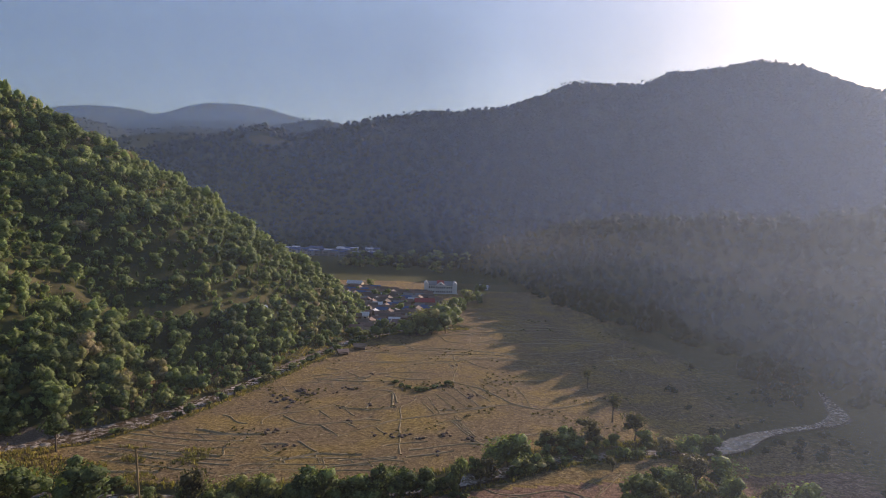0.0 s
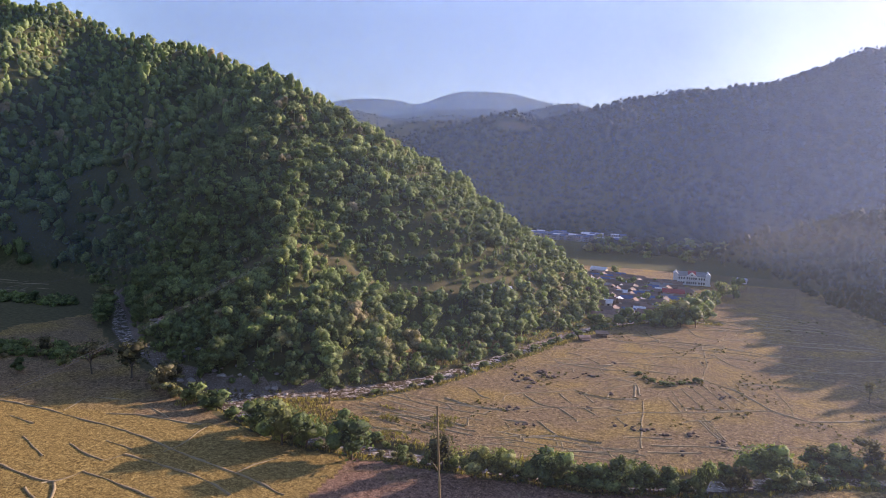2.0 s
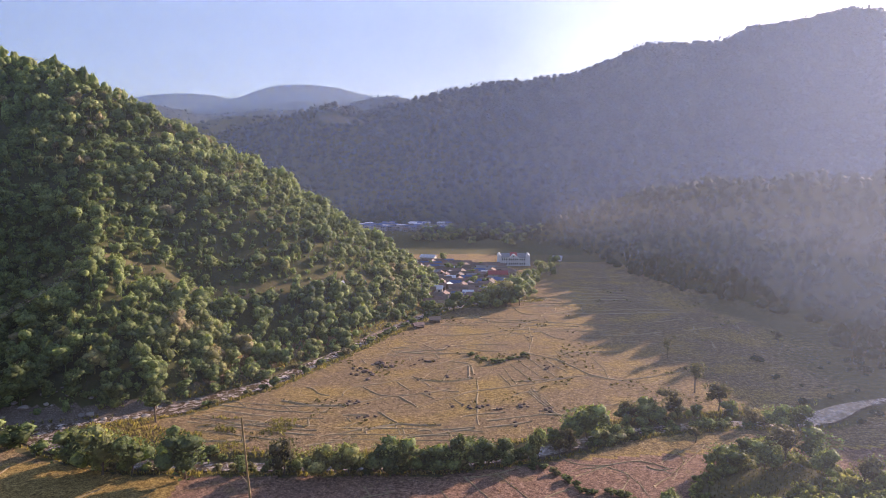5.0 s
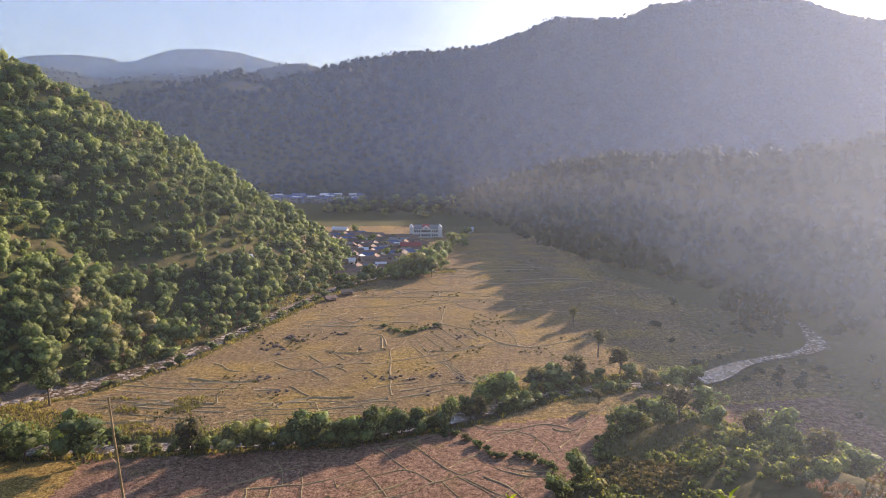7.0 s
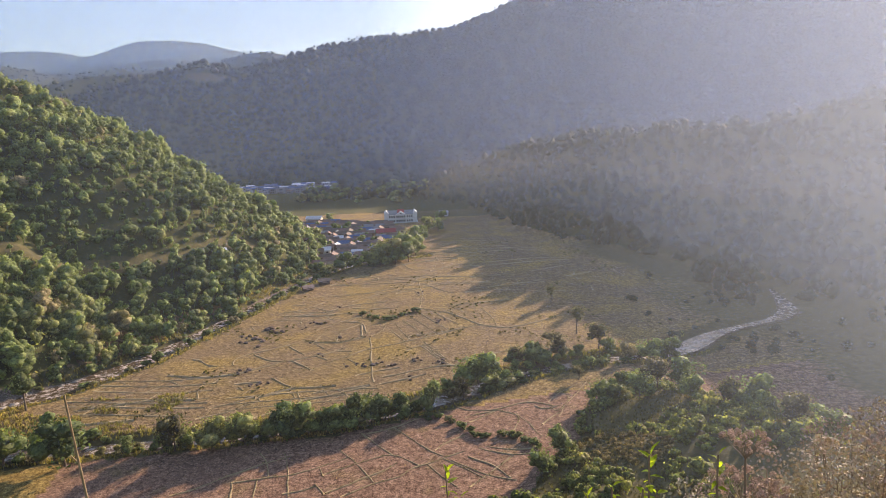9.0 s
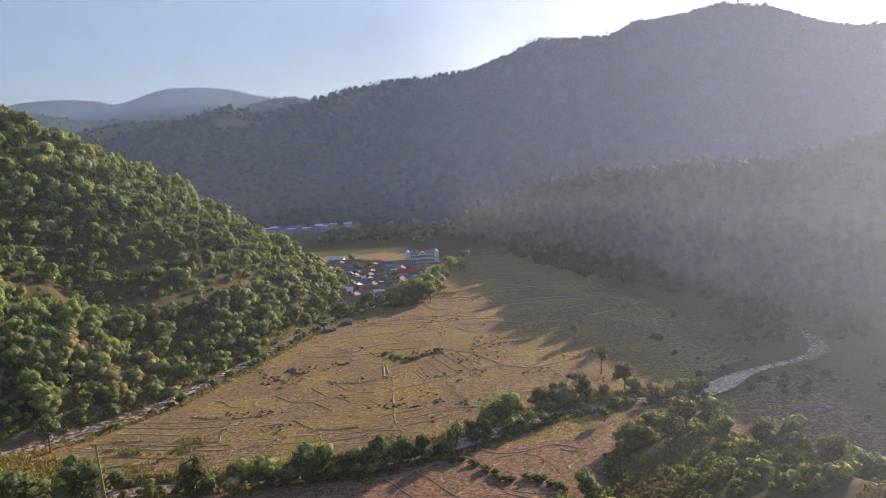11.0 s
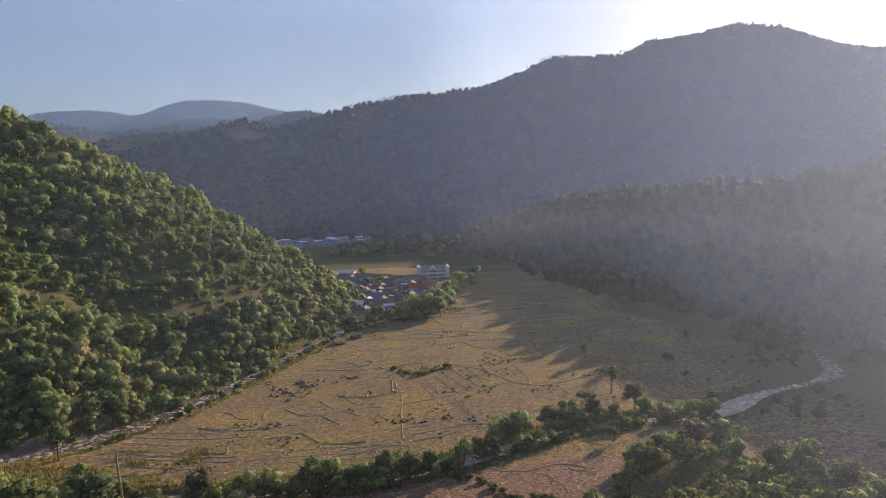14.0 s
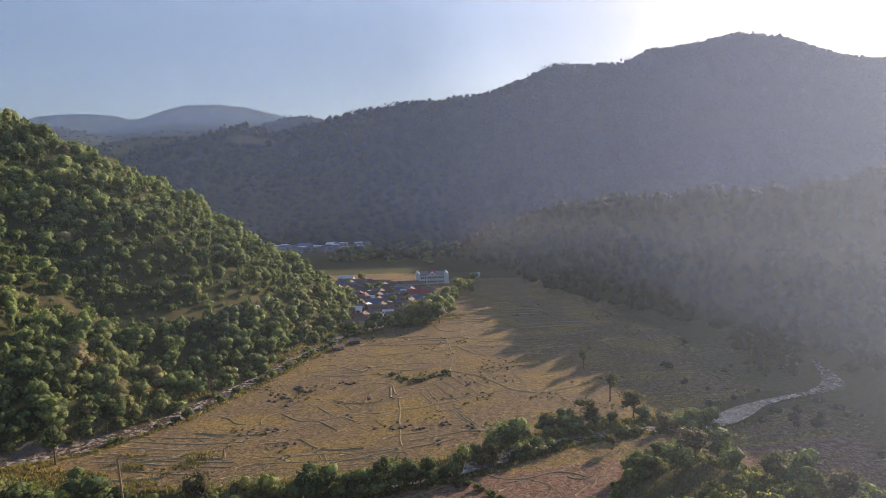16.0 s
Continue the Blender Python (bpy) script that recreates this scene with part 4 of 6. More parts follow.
NEAR_BANKS = [[(-56, 147), (-51.3, 148.8), (-47, 152.3), (-42.3, 155.5), (-37.5, 159.3), (-30.2, 162.5)],
    [(-42.6, 151), (-36.1, 152.1), (-29.4, 152.5), (-22.9, 155.2), (-15.5, 159.7)],
    [(-29.4, 144.2), (-23.7, 145.5), (-21.9, 147)],
    [(-21.1, 151.5), (-13.8, 155.8), (-4.6, 160.7), (-1, 157.6), (2.7, 153.2)],
    [(-19.9, 142.9), (-13.9, 146.8), (-9.3, 150.1), (-4.6, 153), (-2.9, 155.5)],
    [(-16.1, 141.2), (-8.5, 146.1), (-1.8, 148.6), (-0.1, 151.9), (5.3, 154), (11.3, 157.8), (14.6, 159.2)],
    [(-12.5, 172.9), (-8.5, 166.8), (-3.2, 158.4)],
    [(-11.3, 172.7), (-3.2, 175.4), (3.4, 180.7)],
    [(-3.6, 175.5), (2.8, 165.3), (7, 159.2), (9.1, 157.5)],
    [(7.1, 160.7), (12, 166.4), (15.2, 167.9)]]
NEAR_B_BANKS = [[(-18.1, 164.8), (-15.5, 160.6), (-11.6, 153.8), (-8.3, 146.9)],
    [(-32.8, 165.2), (-30.9, 160.5), (-29.5, 153.4), (-27.9, 143.1)],
    [(-38.7, 165), (-36.2, 161.2), (-34.2, 151.8)],
    [(-42.6, 151.8), (-41.5, 147.1), (-41.3, 144.2)],
    [(-36.7, 151.6), (-36.2, 143.6)],
    [(-21.9, 155.1), (-20.6, 150.9)],
    [(-22.3, 147.8), (-19.9, 143.3)],
    [(4.6, 154), (7.1, 148.8), (11.3, 142)],
    [(9, 156.3), (13.5, 150.7), (18.3, 144.9)],
    [(15.4, 186.8), (19.2, 183.2), (26.8, 183.3), (36, 187.3), (40.8, 185.4), (44.3, 182.1)],
    [(26.8, 183.3), (21.1, 178.3), (17.6, 175.9)],
    [(37.9, 183.8), (40.6, 180.6), (45.3, 182.7)],
    [(43.4, 175.3), (46.9, 182.5), (50.6, 190.3)],
    [(20.5, 161.5), (27.3, 157.5), (33.3, 158)]]
NEAR_C_BANKS = [[(15.5, 156.1), (20.6, 151.2), (24.3, 144.1)],
    [(25.9, 183.5), (32, 179.6), (34.1, 172.5), (36.1, 164.1)],
    [(42.5, 181.3), (44.1, 178.4), (48.3, 184.7), (49.9, 188.9), (48.5, 192.6)],
    [(44.1, 178.4), (37.6, 171.1)],
    [(16.5, 178.7), (21.1, 181.1), (25.8, 182.5)],
    [(32, 179.6), (31.9, 174.7), (28.7, 168.6)],
    [(48.3, 184.7), (53.5, 192), (58.9, 200.8)],
    [(42.6, 185.5), (44.9, 189.6), (52.9, 196.7), (57.6, 199.8)],
    [(11.1, 155.1), (14.4, 151), (17.7, 147), (25.3, 142.7)],
    [(18.6, 160.5), (22.5, 157.6), (26.3, 154.7), (33.4, 155.4)],
    [(26.3, 154.7), (19.9, 147.5), (14.1, 141.4)]]
UPPER_BANKS = [[(-53.6, 292.5), (-38.3, 289.9), (-25.9, 292.2), (-15.8, 292.3)],
    [(-27.4, 279.6), (-17.6, 278), (-16.1, 269.7), (-14.6, 262)],
    [(7.2, 295.6), (21.8, 284), (32.1, 265.7), (43, 260)],
    [(1.4, 254.4), (15.1, 258.6), (32.1, 265.7)],
    [(31.9, 264.1), (43, 260), (55.9, 265.6), (70.4, 275.6)],
    [(23, 297.6), (36.4, 300.1), (51.5, 302.4)],
    [(7.8, 247.8), (11.6, 237.5), (15.1, 227.9)],
    [(16.9, 224.8), (27.4, 227.8), (38.5, 233.3), (50.5, 239.7)],
    [(-3.1, 322.9), (17.4, 336.4), (44.1, 337.4)],
    [(36.9, 326.7), (54.6, 329.3), (74, 337.8)],
    [(-33.7, 323.1), (-17.2, 325.5), (-3.1, 334.3)],
    [(36.7, 351.6), (49.1, 351.9), (59, 355.3)],
    [(-21.2, 349.9), (-3.1, 356.8), (15.6, 358.5)]]
UPPER_B_BANKS = [[(-3, 388.6), (17.5, 397.2), (35, 400.2)],
    [(16.1, 369.6), (30, 381.8), (43.9, 386.7)],
    [(19.5, 436.8), (34.3, 433.4), (44.3, 421.5)],
    [(35.2, 290.7), (38.4, 276.8), (38.7, 262.2)],
    [(8.9, 344.2), (10.3, 320.4), (7.7, 295.5)]]
PLOTS_BANKS = [[(-77.7, 241.3), (-74, 239.9), (-72.2, 234.5), (-66.4, 232.6)],
    [(-61.2, 232.4), (-62.8, 238.2), (-59.7, 242.3), (-50.7, 247.9), (-44.4, 251.8), (-38.5, 258.3)],
    [(-55.7, 242.7), (-47.7, 234.2), (-42.9, 234)],
    [(-44, 249.9), (-37.5, 240.5)],
    [(-39.2, 256.4), (-32.8, 253.4), (-24.1, 252.1), (-15.4, 257.5)],
    [(-36, 254.9), (-29.8, 245.3)],
    [(-35.7, 253), (-32.4, 264.3), (-31.1, 270.3)],
    [(-29.6, 266), (-25.7, 266.3), (-17.7, 275.7), (-16.4, 258.8)],
    [(-25.5, 264.9), (-26.2, 254.1)],
    [(-13.4, 255.4), (-12.3, 243.9), (-12, 230.2), (-10.5, 209.5)],
    [(-13.2, 257.5), (-9.3, 262.5), (-7, 270.8)],
    [(-32.9, 223.8), (-22.2, 234.9), (-12.6, 243.1), (-2.6, 246.9), (10.5, 253.9), (21.7, 260.7)]]
PLOTS_B_BANKS = [[(-58.6, 223.1), (-43.8, 233.5), (-29.8, 239), (-23.3, 244.9)],
    [(-41, 234), (-36.4, 229), (-33, 224.8)],
    [(-39.2, 224.4), (-33.3, 226.4)],
    [(-33.4, 238.7), (-27.2, 233)],
    [(-24.8, 242.1), (-19.3, 240.7)],
    [(-20.3, 233.2), (-16.4, 227.5)],
    [(-45.1, 218), (-37.1, 208.7)]]
COMBED_BANKS = [[(-4.9, 263.9), (0.7, 249)],
    [(-3.4, 273), (2.3, 251.1)],
    [(0.2, 277.3), (8.9, 255.2)],
    [(3.9, 281.7), (13.8, 257)],
    [(7.9, 286.4), (18.8, 260.1)],
    [(12.3, 291.3), (23.2, 267.5)],
    [(16, 295.2), (26.2, 275.5)],
    [(19.9, 299.1), (28.5, 283.3)]]
TERRACE_BANKS = [[(-59.9, 195.7), (-52.1, 199.5), (-46.3, 204)],
    [(-62, 188.6), (-55.1, 191.4), (-48, 197.1)],
    [(-47.5, 201.8), (-37, 208.3), (-28.8, 208.9), (-22.4, 209)],
    [(-33.4, 197.8), (-25.9, 200.2), (-18.7, 203.3), (-11.5, 206.8)],
    [(-29.6, 203.7), (-18.9, 205.7), (-11.6, 207.6)],
    [(-16.9, 216.2), (-7.9, 220.3), (-1.9, 221.6)],
    [(-6.6, 224.4), (-2, 225.3)],
    [(-7.5, 213.6), (1.2, 216.7), (9.8, 220.6), (19.2, 221.3)],
    [(-8.6, 207.7), (-0.1, 210.3), (6.9, 213.8)],
    [(-26.8, 206.3), (-24.7, 202.2)],
    [(-20.5, 205.7), (-18.2, 199.3)],
    [(-34.7, 205.3), (-32.5, 197.5)],
    [(6.4, 244.1), (10.1, 233.6), (12.8, 228.3)],
    [(7.2, 245.2), (10.8, 235.1), (13.7, 229.3)],
    [(12.8, 226), (16.1, 221.5), (20.6, 218)]]
TERRACE_B_BANKS = [[(-59, 182.2), (-53.5, 186.4), (-49.1, 188.2)],
    [(-45.2, 186.2), (-39.8, 190.4), (-32.5, 193.1)],
    [(0.9, 238.1), (5.6, 243.6), (10.3, 243.9)]]
BEYOND_BANKS = [[(-50.6, 290.4), (-39.9, 295.2), (-29.2, 298.3)],
    [(-22.9, 300.4), (-12.1, 296.7), (-2.1, 298)],
    [(-24, 311.9), (-11.4, 322.8), (-0.6, 329.5), (12.2, 331.8)],
    [(-22.6, 369.4), (-10.4, 352.3), (-1, 352.6), (8.2, 352.8)],
    [(1, 391.2), (6, 374.8), (13.1, 373.2)],
    [(3.5, 407.1), (13.9, 406.5), (23.6, 398.9)],
    [(-51.7, 309.6), (-45.4, 308.3)],
    [(-41.5, 305.8), (-34.8, 298.5)],
    [(-31.4, 297.8), (-28.2, 309.2)],
    [(-36.2, 269.5), (-27.1, 279.1), (-17.6, 287.4)],
    [(14.4, 336), (20.2, 325.6), (25.4, 320.2)],
    [(-56.4, 296.4), (-45.5, 301.3), (-35.7, 314.5)],
    [(8.8, 418), (19.3, 417.2), (31.1, 410.5)],
    [(12.9, 361.3), (19.4, 354.5), (27.6, 354.4)]]
WEST_BANKS = [[(-248.8, 140.9), (-227.4, 154.2), (-216.3, 155.8), (-198.2, 156.3), (-181.6, 154.6), (-167.4, 154.2), (-152.4, 152), (-137.1, 148.4), (-124, 146.1), (-112.4, 144.4), (-103, 142.1), (-93.6, 139.2)],
    [(-147.9, 140.4), (-135.8, 139.8), (-124.2, 138.9), (-114.3, 136.8), (-105.9, 133.6)],
    [(-149.6, 127.8), (-140.8, 127.1), (-130.4, 125.5), (-121.1, 124.4)],
    [(-168.2, 139.6), (-157.5, 135.9), (-150.2, 134.7)],
    [(-184.7, 137.7), (-174.6, 133), (-167.4, 129.9)],
    [(-160.5, 145.4), (-148.9, 143.7)],
    [(-150.2, 134.7), (-147.9, 140.4)],
    [(-203.6, 147.5), (-190.8, 145.8)],
    [(-192.5, 157.8), (-196.7, 171.8)],
    [(-194.3, 171.1), (-182, 173.5)],
    [(-177.9, 161.4), (-165.8, 165.7), (-153.1, 166), (-144.2, 167.3)],
    [(-169.4, 172.1), (-156.5, 167)]]
WEST_B_BANKS = [[(-188.7, 123.4), (-169.7, 121.3), (-154.8, 119.4), (-150.7, 119.9)],
    [(-150.7, 119.9), (-146.5, 116.4), (-142, 111)],
    [(-153.4, 118.3), (-150.1, 122.3), (-149.6, 127.8)],
    [(-155.2, 115.1), (-147.7, 111.9), (-142.6, 110.6)],
    [(-140, 146.6), (-138.6, 152.6), (-141.7, 167.1)],
    [(-112.4, 144.4), (-111.4, 151.1), (-107.5, 157)]]
# the higher steps between fields, dark with grass on their shaded side
STEPS = [[(-102, 200), (-88, 203), (-76, 205), (-66, 203)], [(-118, 190), (-98, 189), (-80, 190)], [(-47.5, 201.8), (-37, 208.3), (-28.8, 208.9), (-22.4, 209)],
         [(-39.2, 256.4), (-32.8, 253.4), (-24.1, 252.1), (-15.4, 257.5)], [(-82, 226), (-70, 222), (-58, 223)]]
for lines in (NEAR_BANKS, NEAR_B_BANKS, NEAR_C_BANKS, UPPER_BANKS, UPPER_B_BANKS, PLOTS_BANKS, PLOTS_B_BANKS, COMBED_BANKS, TERRACE_BANKS, TERRACE_B_BANKS, BEYOND_BANKS, WEST_BANKS, WEST_B_BANKS):
    for line in lines:
        far_run = abs(line[-1][1] - line[0][1]) > 1.6 * abs(line[-1][0] - line[0][0])
        slim = 0.72 if lines in (NEAR_BANKS, NEAR_B_BANKS, NEAR_C_BANKS) else 1
        bund(line, slim * (0.42 if far_run else 0.52), (0.18 if far_run else 0.30) * (0.7 if slim < 1 else 1))
for line in STEPS:
    bund(line, 1.0, 0.34)
terraces([(-110, 203), (-95, 190), (-75, 186), (-60, 190), (-62, 232), (-100, 226)], 4, 5.0, 12, 2, 0.5, 0.24, 0.7)
terraces([(-58, 190), (-20, 190), (6, 204), (-8, 208), (-36, 212), (-60, 218)], 2, 4.2, 11, 12, 0.5, 0.24, 0.7)
terraces([(-70, 262), (-34, 262), (-28, 296), (-50, 300), (-72, 276)], 3, 7.5, 13, 4, 0.5, 0.22, 0.65)
terraces([(-55, 302), (-20, 304), (20, 312), (104, 304), (105, 370), (40, 365), (-30, 362), (-50, 322)], 9, 9, 20, 14, 0.55, 0.24, 0.6)
terraces([(-28, 368), (40, 370), (105, 376), (90, 430), (45, 468), (18, 440), (14, 410)], 8, 8, 18, 5, 0.6, 0.26, 0.65)
terraces([(115, 260), (150, 275), (150, 400), (110, 500), (60, 560), (60, 480), (108, 420), (118, 330)], 75, 34, 80, 6, 0.4, 0.15, 0.4)
terraces([(-560, 300), (-480, 326), (-400, 336), (-370, 300), (-450, 268), (-545, 262)], 8, 10, 40, 9, 0.5, 0.3, 0.5)


def bank_grass():
    """Short grass and weeds that grow along the field banks."""
    r = np.random.RandomState(52)
    xs, ys, sizes = [], [], []
    for pts, half, height in BANK_PLACES:
        n = int(len(pts) * (5.0 if half > 0.8 else 1.5))
        at = r.uniform(0, len(pts) - 1, n)
        low = at.astype(int)
        f = (at - low)[:, None]
        p = pts[low] * (1 - f) + pts[np.minimum(low + 1, len(pts) - 1)] * f + r.normal(0, 0.30 * half, (n, 2))
        xs.append(p[:, 0])
        ys.append(p[:, 1])
        sizes.append(r.uniform(0.3, 0.75, n) * (1.7 if half > 0.8 else 1))
    x, y, size = np.concatenate(xs), np.concatenate(ys), np.concatenate(sizes)
    low_clumps = [leaf_cloud(r, lobed(r, h, w, 3, 0.0), 7, 0.34) for h, w in ((0.45, 0.8), (0.55, 0.9), (0.4, 1.0))]
    scatter("bank_weeds", low_clumps, x, y, land(x, y)[0] + 0.03, size, pale_clump, "short grass and weeds on the field banks", tint_for(x, y, 52), "grass")


bank_grass()

# ---------------------------------------------------------------- stones


def stone_mesh(seed, squash):
    bm = bmesh.new()
    bmesh.ops.create_icosphere(bm, subdivisions=2, radius=1)
    r = random.Random(seed)
    shift = Vector((r.uniform(0, 50), r.uniform(0, 50), 0))
    for v in bm.verts:
        v.co *= 1 + 0.35 * noise.noise(v.co * 1.3 + shift)
        v.co.z *= squash
    me = bpy.data.meshes.new("stone")
    bm.to_mesh(me)
    bm.free()
    return me


DARK_STONES = [stone_mesh(k, 0.7) for k in range(4)]
PALE_STONES = [stone_mesh(k + 10, 0.55) for k in range(4)]
for me in DARK_STONES:
    me.materials.append(rock_mat)
for me in PALE_STONES:
    me.materials.append(pale_rock)


def stone(meshes, x, y, size, name, label, group, r):
    ob = new(name, meshes[r.randrange(len(meshes))])
    z = float(land(np.array([float(x)]), np.array([float(y)]))[0][0])
    ob.matrix_basis = Matrix.Translation((x, y, z + size * 0.18)) @ pose(0, 0, 0, 0, 0, r.uniform(0, 360)) @ Matrix.Diagonal((size * r.uniform(0.8, 1.3), size, size * r.uniform(0.7, 1.1), 1))
    return tagged(ob, label, "rock", group)


HEAPS = [(-64, 265, 1.6), (-61, 263, 1.8), (-56, 274, 2.4), (-53, 271, 2.6), (-57, 259, 1.6), (-52, 268, 2.2), (-55, 251, 1.7), (-64, 256, 1.5), (-52, 226, 1.4), (-46, 214, 1.3),
         (-50, 213, 1.2), (-41, 273, 1.3), (-39, 280, 1.3), (-35, 280, 1.2), (-37, 255, 0.9), (-19, 227, 1.1), (-13, 226, 1.2), (-10, 226, 1.3), (-4, 224, 1.1), (5, 228, 1.3),
         (0, 211, 1.2), (12, 225, 1.4), (15, 273, 1.3), (-28, 302, 1.1), (9, 323, 1.2), (-32, 239, 0.9), (-26, 258, 1.1), (-56, 225, 1.1), (16, 275, 1.1)]
ro = random.Random(12)
for x, y, size in HEAPS:
    for k in range(ro.choice((2, 3, 4))):
        stone(DARK_STONES, x + ro.uniform(-2.5, 2.5), y + ro.uniform(-2.0, 2.0), size * ro.uniform(0.3, 0.75), "boulder", "dark weathered boulder lying in the stubble field", "boulders in the field", ro)
for x, y, nx, ny, w, r in on_line(RIVER[2:12], 1.5, 14):
    d = w * r.uniform(-1.1, 1.1)
    stone(PALE_STONES, x + nx * d, y + ny * d, r.uniform(0.35, 1.5), "river_stone", "pale rounded stone in the rapids", "stones in the river", r)
for x, y, nx, ny, w, r in on_line(CREEK[2:16], 4.5, 15):
    d = w * r.uniform(-1.2, 1.2)
    stone(PALE_STONES, x + nx * d, y + ny * d, r.uniform(0.25, 0.7), "river_stone", "pale stone at the edge of the creek", "stones in the creek", r)

# ---------------------------------------------------------------- houses


def box(bm, x0, x1, y0, y1, z0, z1):
    v = [bm.verts.new(p) for p in ((x0, y0, z0), (x1, y0, z0), (x1, y1, z0), (x0, y1, z0), (x0, y0, z1), (x1, y0, z1), (x1, y1, z1), (x0, y1, z1))]
    for f in ((3, 2, 1, 0), (4, 5, 6, 7), (0, 1, 5, 4), (1, 2, 6, 5), (2, 3, 7, 6), (3, 0, 4, 7)):
        bm.faces.new([v[k] for k in f])
    return bm


def boxes(*list_of):
    bm = bmesh.new()
    for b in list_of:
        box(bm, *b)
    return bm


def wall_shell(w, d, h, rise):
    """House walls with gable ends, x along the ridge."""
    bm = bmesh.new()
    a, b = w / 2, d / 2
    v = [bm.verts.new(p) for p in ((-a, -b, -0.8), (a, -b, -0.8), (a, b, -0.8), (-a, b, -0.8), (-a, -b, h), (a, -b, h), (a, b, h), (-a, b, h), (-a, 0, h + rise), (a, 0, h + rise))]
    for f in ((0, 1, 5, 4), (2, 3, 7, 6), (1, 2, 6, 9, 5), (3, 0, 4, 8, 7), (4, 5, 9, 8), (6, 7, 8, 9), (3, 2, 1, 0)):
        bm.faces.new([v[k] for k in f])
    return bm


def gable_roof(w, d, h, rise, over=0.6, thick=0.12):
    """Two pitches with thickness and eaves."""
    bm = bmesh.new()
    a, b = w / 2 + over, d / 2 + over
    drop = rise * over / (d / 2)
    prof = [(-b, h - drop), (0, h + rise), (b, h - drop), (b, h - drop + thick), (0, h + rise + thick * 1.3), (-b, h - drop + thick)]
    ends = [[bm.verts.new((x, y, z + 0.03)) for y, z in prof] for x in (-a, a)]
    for k in range(6):
        bm.faces.new((ends[0][k], ends[0][(k + 1) % 6], ends[1][(k + 1) % 6], ends[1][k]))
    bm.faces.new(ends[0][::-1])
    bm.faces.new(ends[1])
    return bm


def tin(name, c1, c2):
    """Corrugated sheet with rust streaks."""
    m, nodes, links = material(name)
    rust = noise_tex(nodes, links, 0.7, 6, 0.7)
    tc = nodes.new("ShaderNodeTexCoord")
    wave = node(nodes, "ShaderNodeTexWave", Scale=2.2, Distortion=0.2)
    links.new(tc.outputs["Object"], wave.inputs["Vector"])
    col = ramp(nodes, links, rust, [(0.3, c1), (0.62, c2), (0.85, (c1[0] * 0.6 + 0.06, c1[1] * 0.5 + 0.03, c1[2] * 0.5 + 0.02))])
    surface(nodes, links, col, 0.7, wave.outputs["Fac"], 0.05, 0.5, 0.0, 0.4)
    return m


ROOFS = [tin("rusty_tin", (0.15, 0.095, 0.075), (0.26, 0.18, 0.145)), tin("grey_tin", (0.16, 0.165, 0.18), (0.27, 0.28, 0.30)), tin("blue_tin", (0.05, 0.09, 0.22), (0.10, 0.16, 0.32)),
         tin("white_tin", (0.55, 0.58, 0.63), (0.75, 0.77, 0.80)), tin("red_tin", (0.28, 0.045, 0.05), (0.40, 0.08, 0.075)), tin("brown_tin", (0.10, 0.075, 0.06), (0.17, 0.13, 0.105))]
ROOF_WORDS = ["rust-brown", "grey", "blue", "white", "red", "dark brown"]
plank_mat = simple("plank_wall", (0.12, 0.085, 0.06), (0.22, 0.16, 0.115), 1.6, 0.85, 0.02)
plaster_mat = simple("plaster_wall", (0.50, 0.46, 0.40), (0.66, 0.62, 0.55), 0.9, 0.85, 0.01)
white_mat = simple("white_wall", (0.72, 0.73, 0.74), (0.82, 0.82, 0.82), 0.6, 0.7, 0.01)
# White walls greyed in the colour for the far town's shade and haze.
town_mat = simple("town_wall", (0.22, 0.24, 0.27), (0.36, 0.37, 0.40), 0.7, 0.85, 0.01, per_object=0.35)
dark_glass = simple("window_glass", (0.02, 0.025, 0.03), (0.04, 0.045, 0.05), 0.5, 0.15, 0.002, 0, 0.5)
wood_dark = simple("dark_wood", (0.06, 0.04, 0.03), (0.11, 0.075, 0.055), 3, 0.7, 0.01)


def house(w, d, h, rise, roof, wall, label, name="house"):
    """A gabled house with door and windows on its front."""
    ob = new(name)
    part("wall", wall_shell(w, d, h, rise), wall, ob)
    part("roof", gable_roof(w, d, h, rise), ROOFS[roof], ob, ROOF_WORDS[roof] + " sheet-metal roof")
    part("door", boxes((-0.5, 0.5, -d / 2 - 0.06, -d / 2 + 0.05, 0, 2.0)), wood_dark, ob)
    for k, x in enumerate((-w * 0.32, w * 0.32)):
        win = part("window", boxes((x - 0.65, x + 0.65, -d / 2 - 0.05, -d / 2 + 0.05, 0.9, 2.0)), wood_dark, ob)
        part("pane", boxes((x - 0.52, x + 0.52, -d / 2 - 0.075, -d / 2 - 0.052, 1.02, 1.88)), dark_glass, win)
    part("porch_roof", boxes((-w * 0.45, w * 0.45, -d / 2 - 1.5, -d / 2 - 0.64, h - 0.62, h - 0.52)), ROOFS[roof], ob)
    return tagged(ob, label, "house", "houses of the village")


def stand(ob, x, y, turn, dz=0.0):
    z = float(land(np.array([float(x)]), np.array([float(y)]))[0][0])
    ob.matrix_basis = pose(x, y, z + dz, 0, 0, turn)
    return ob


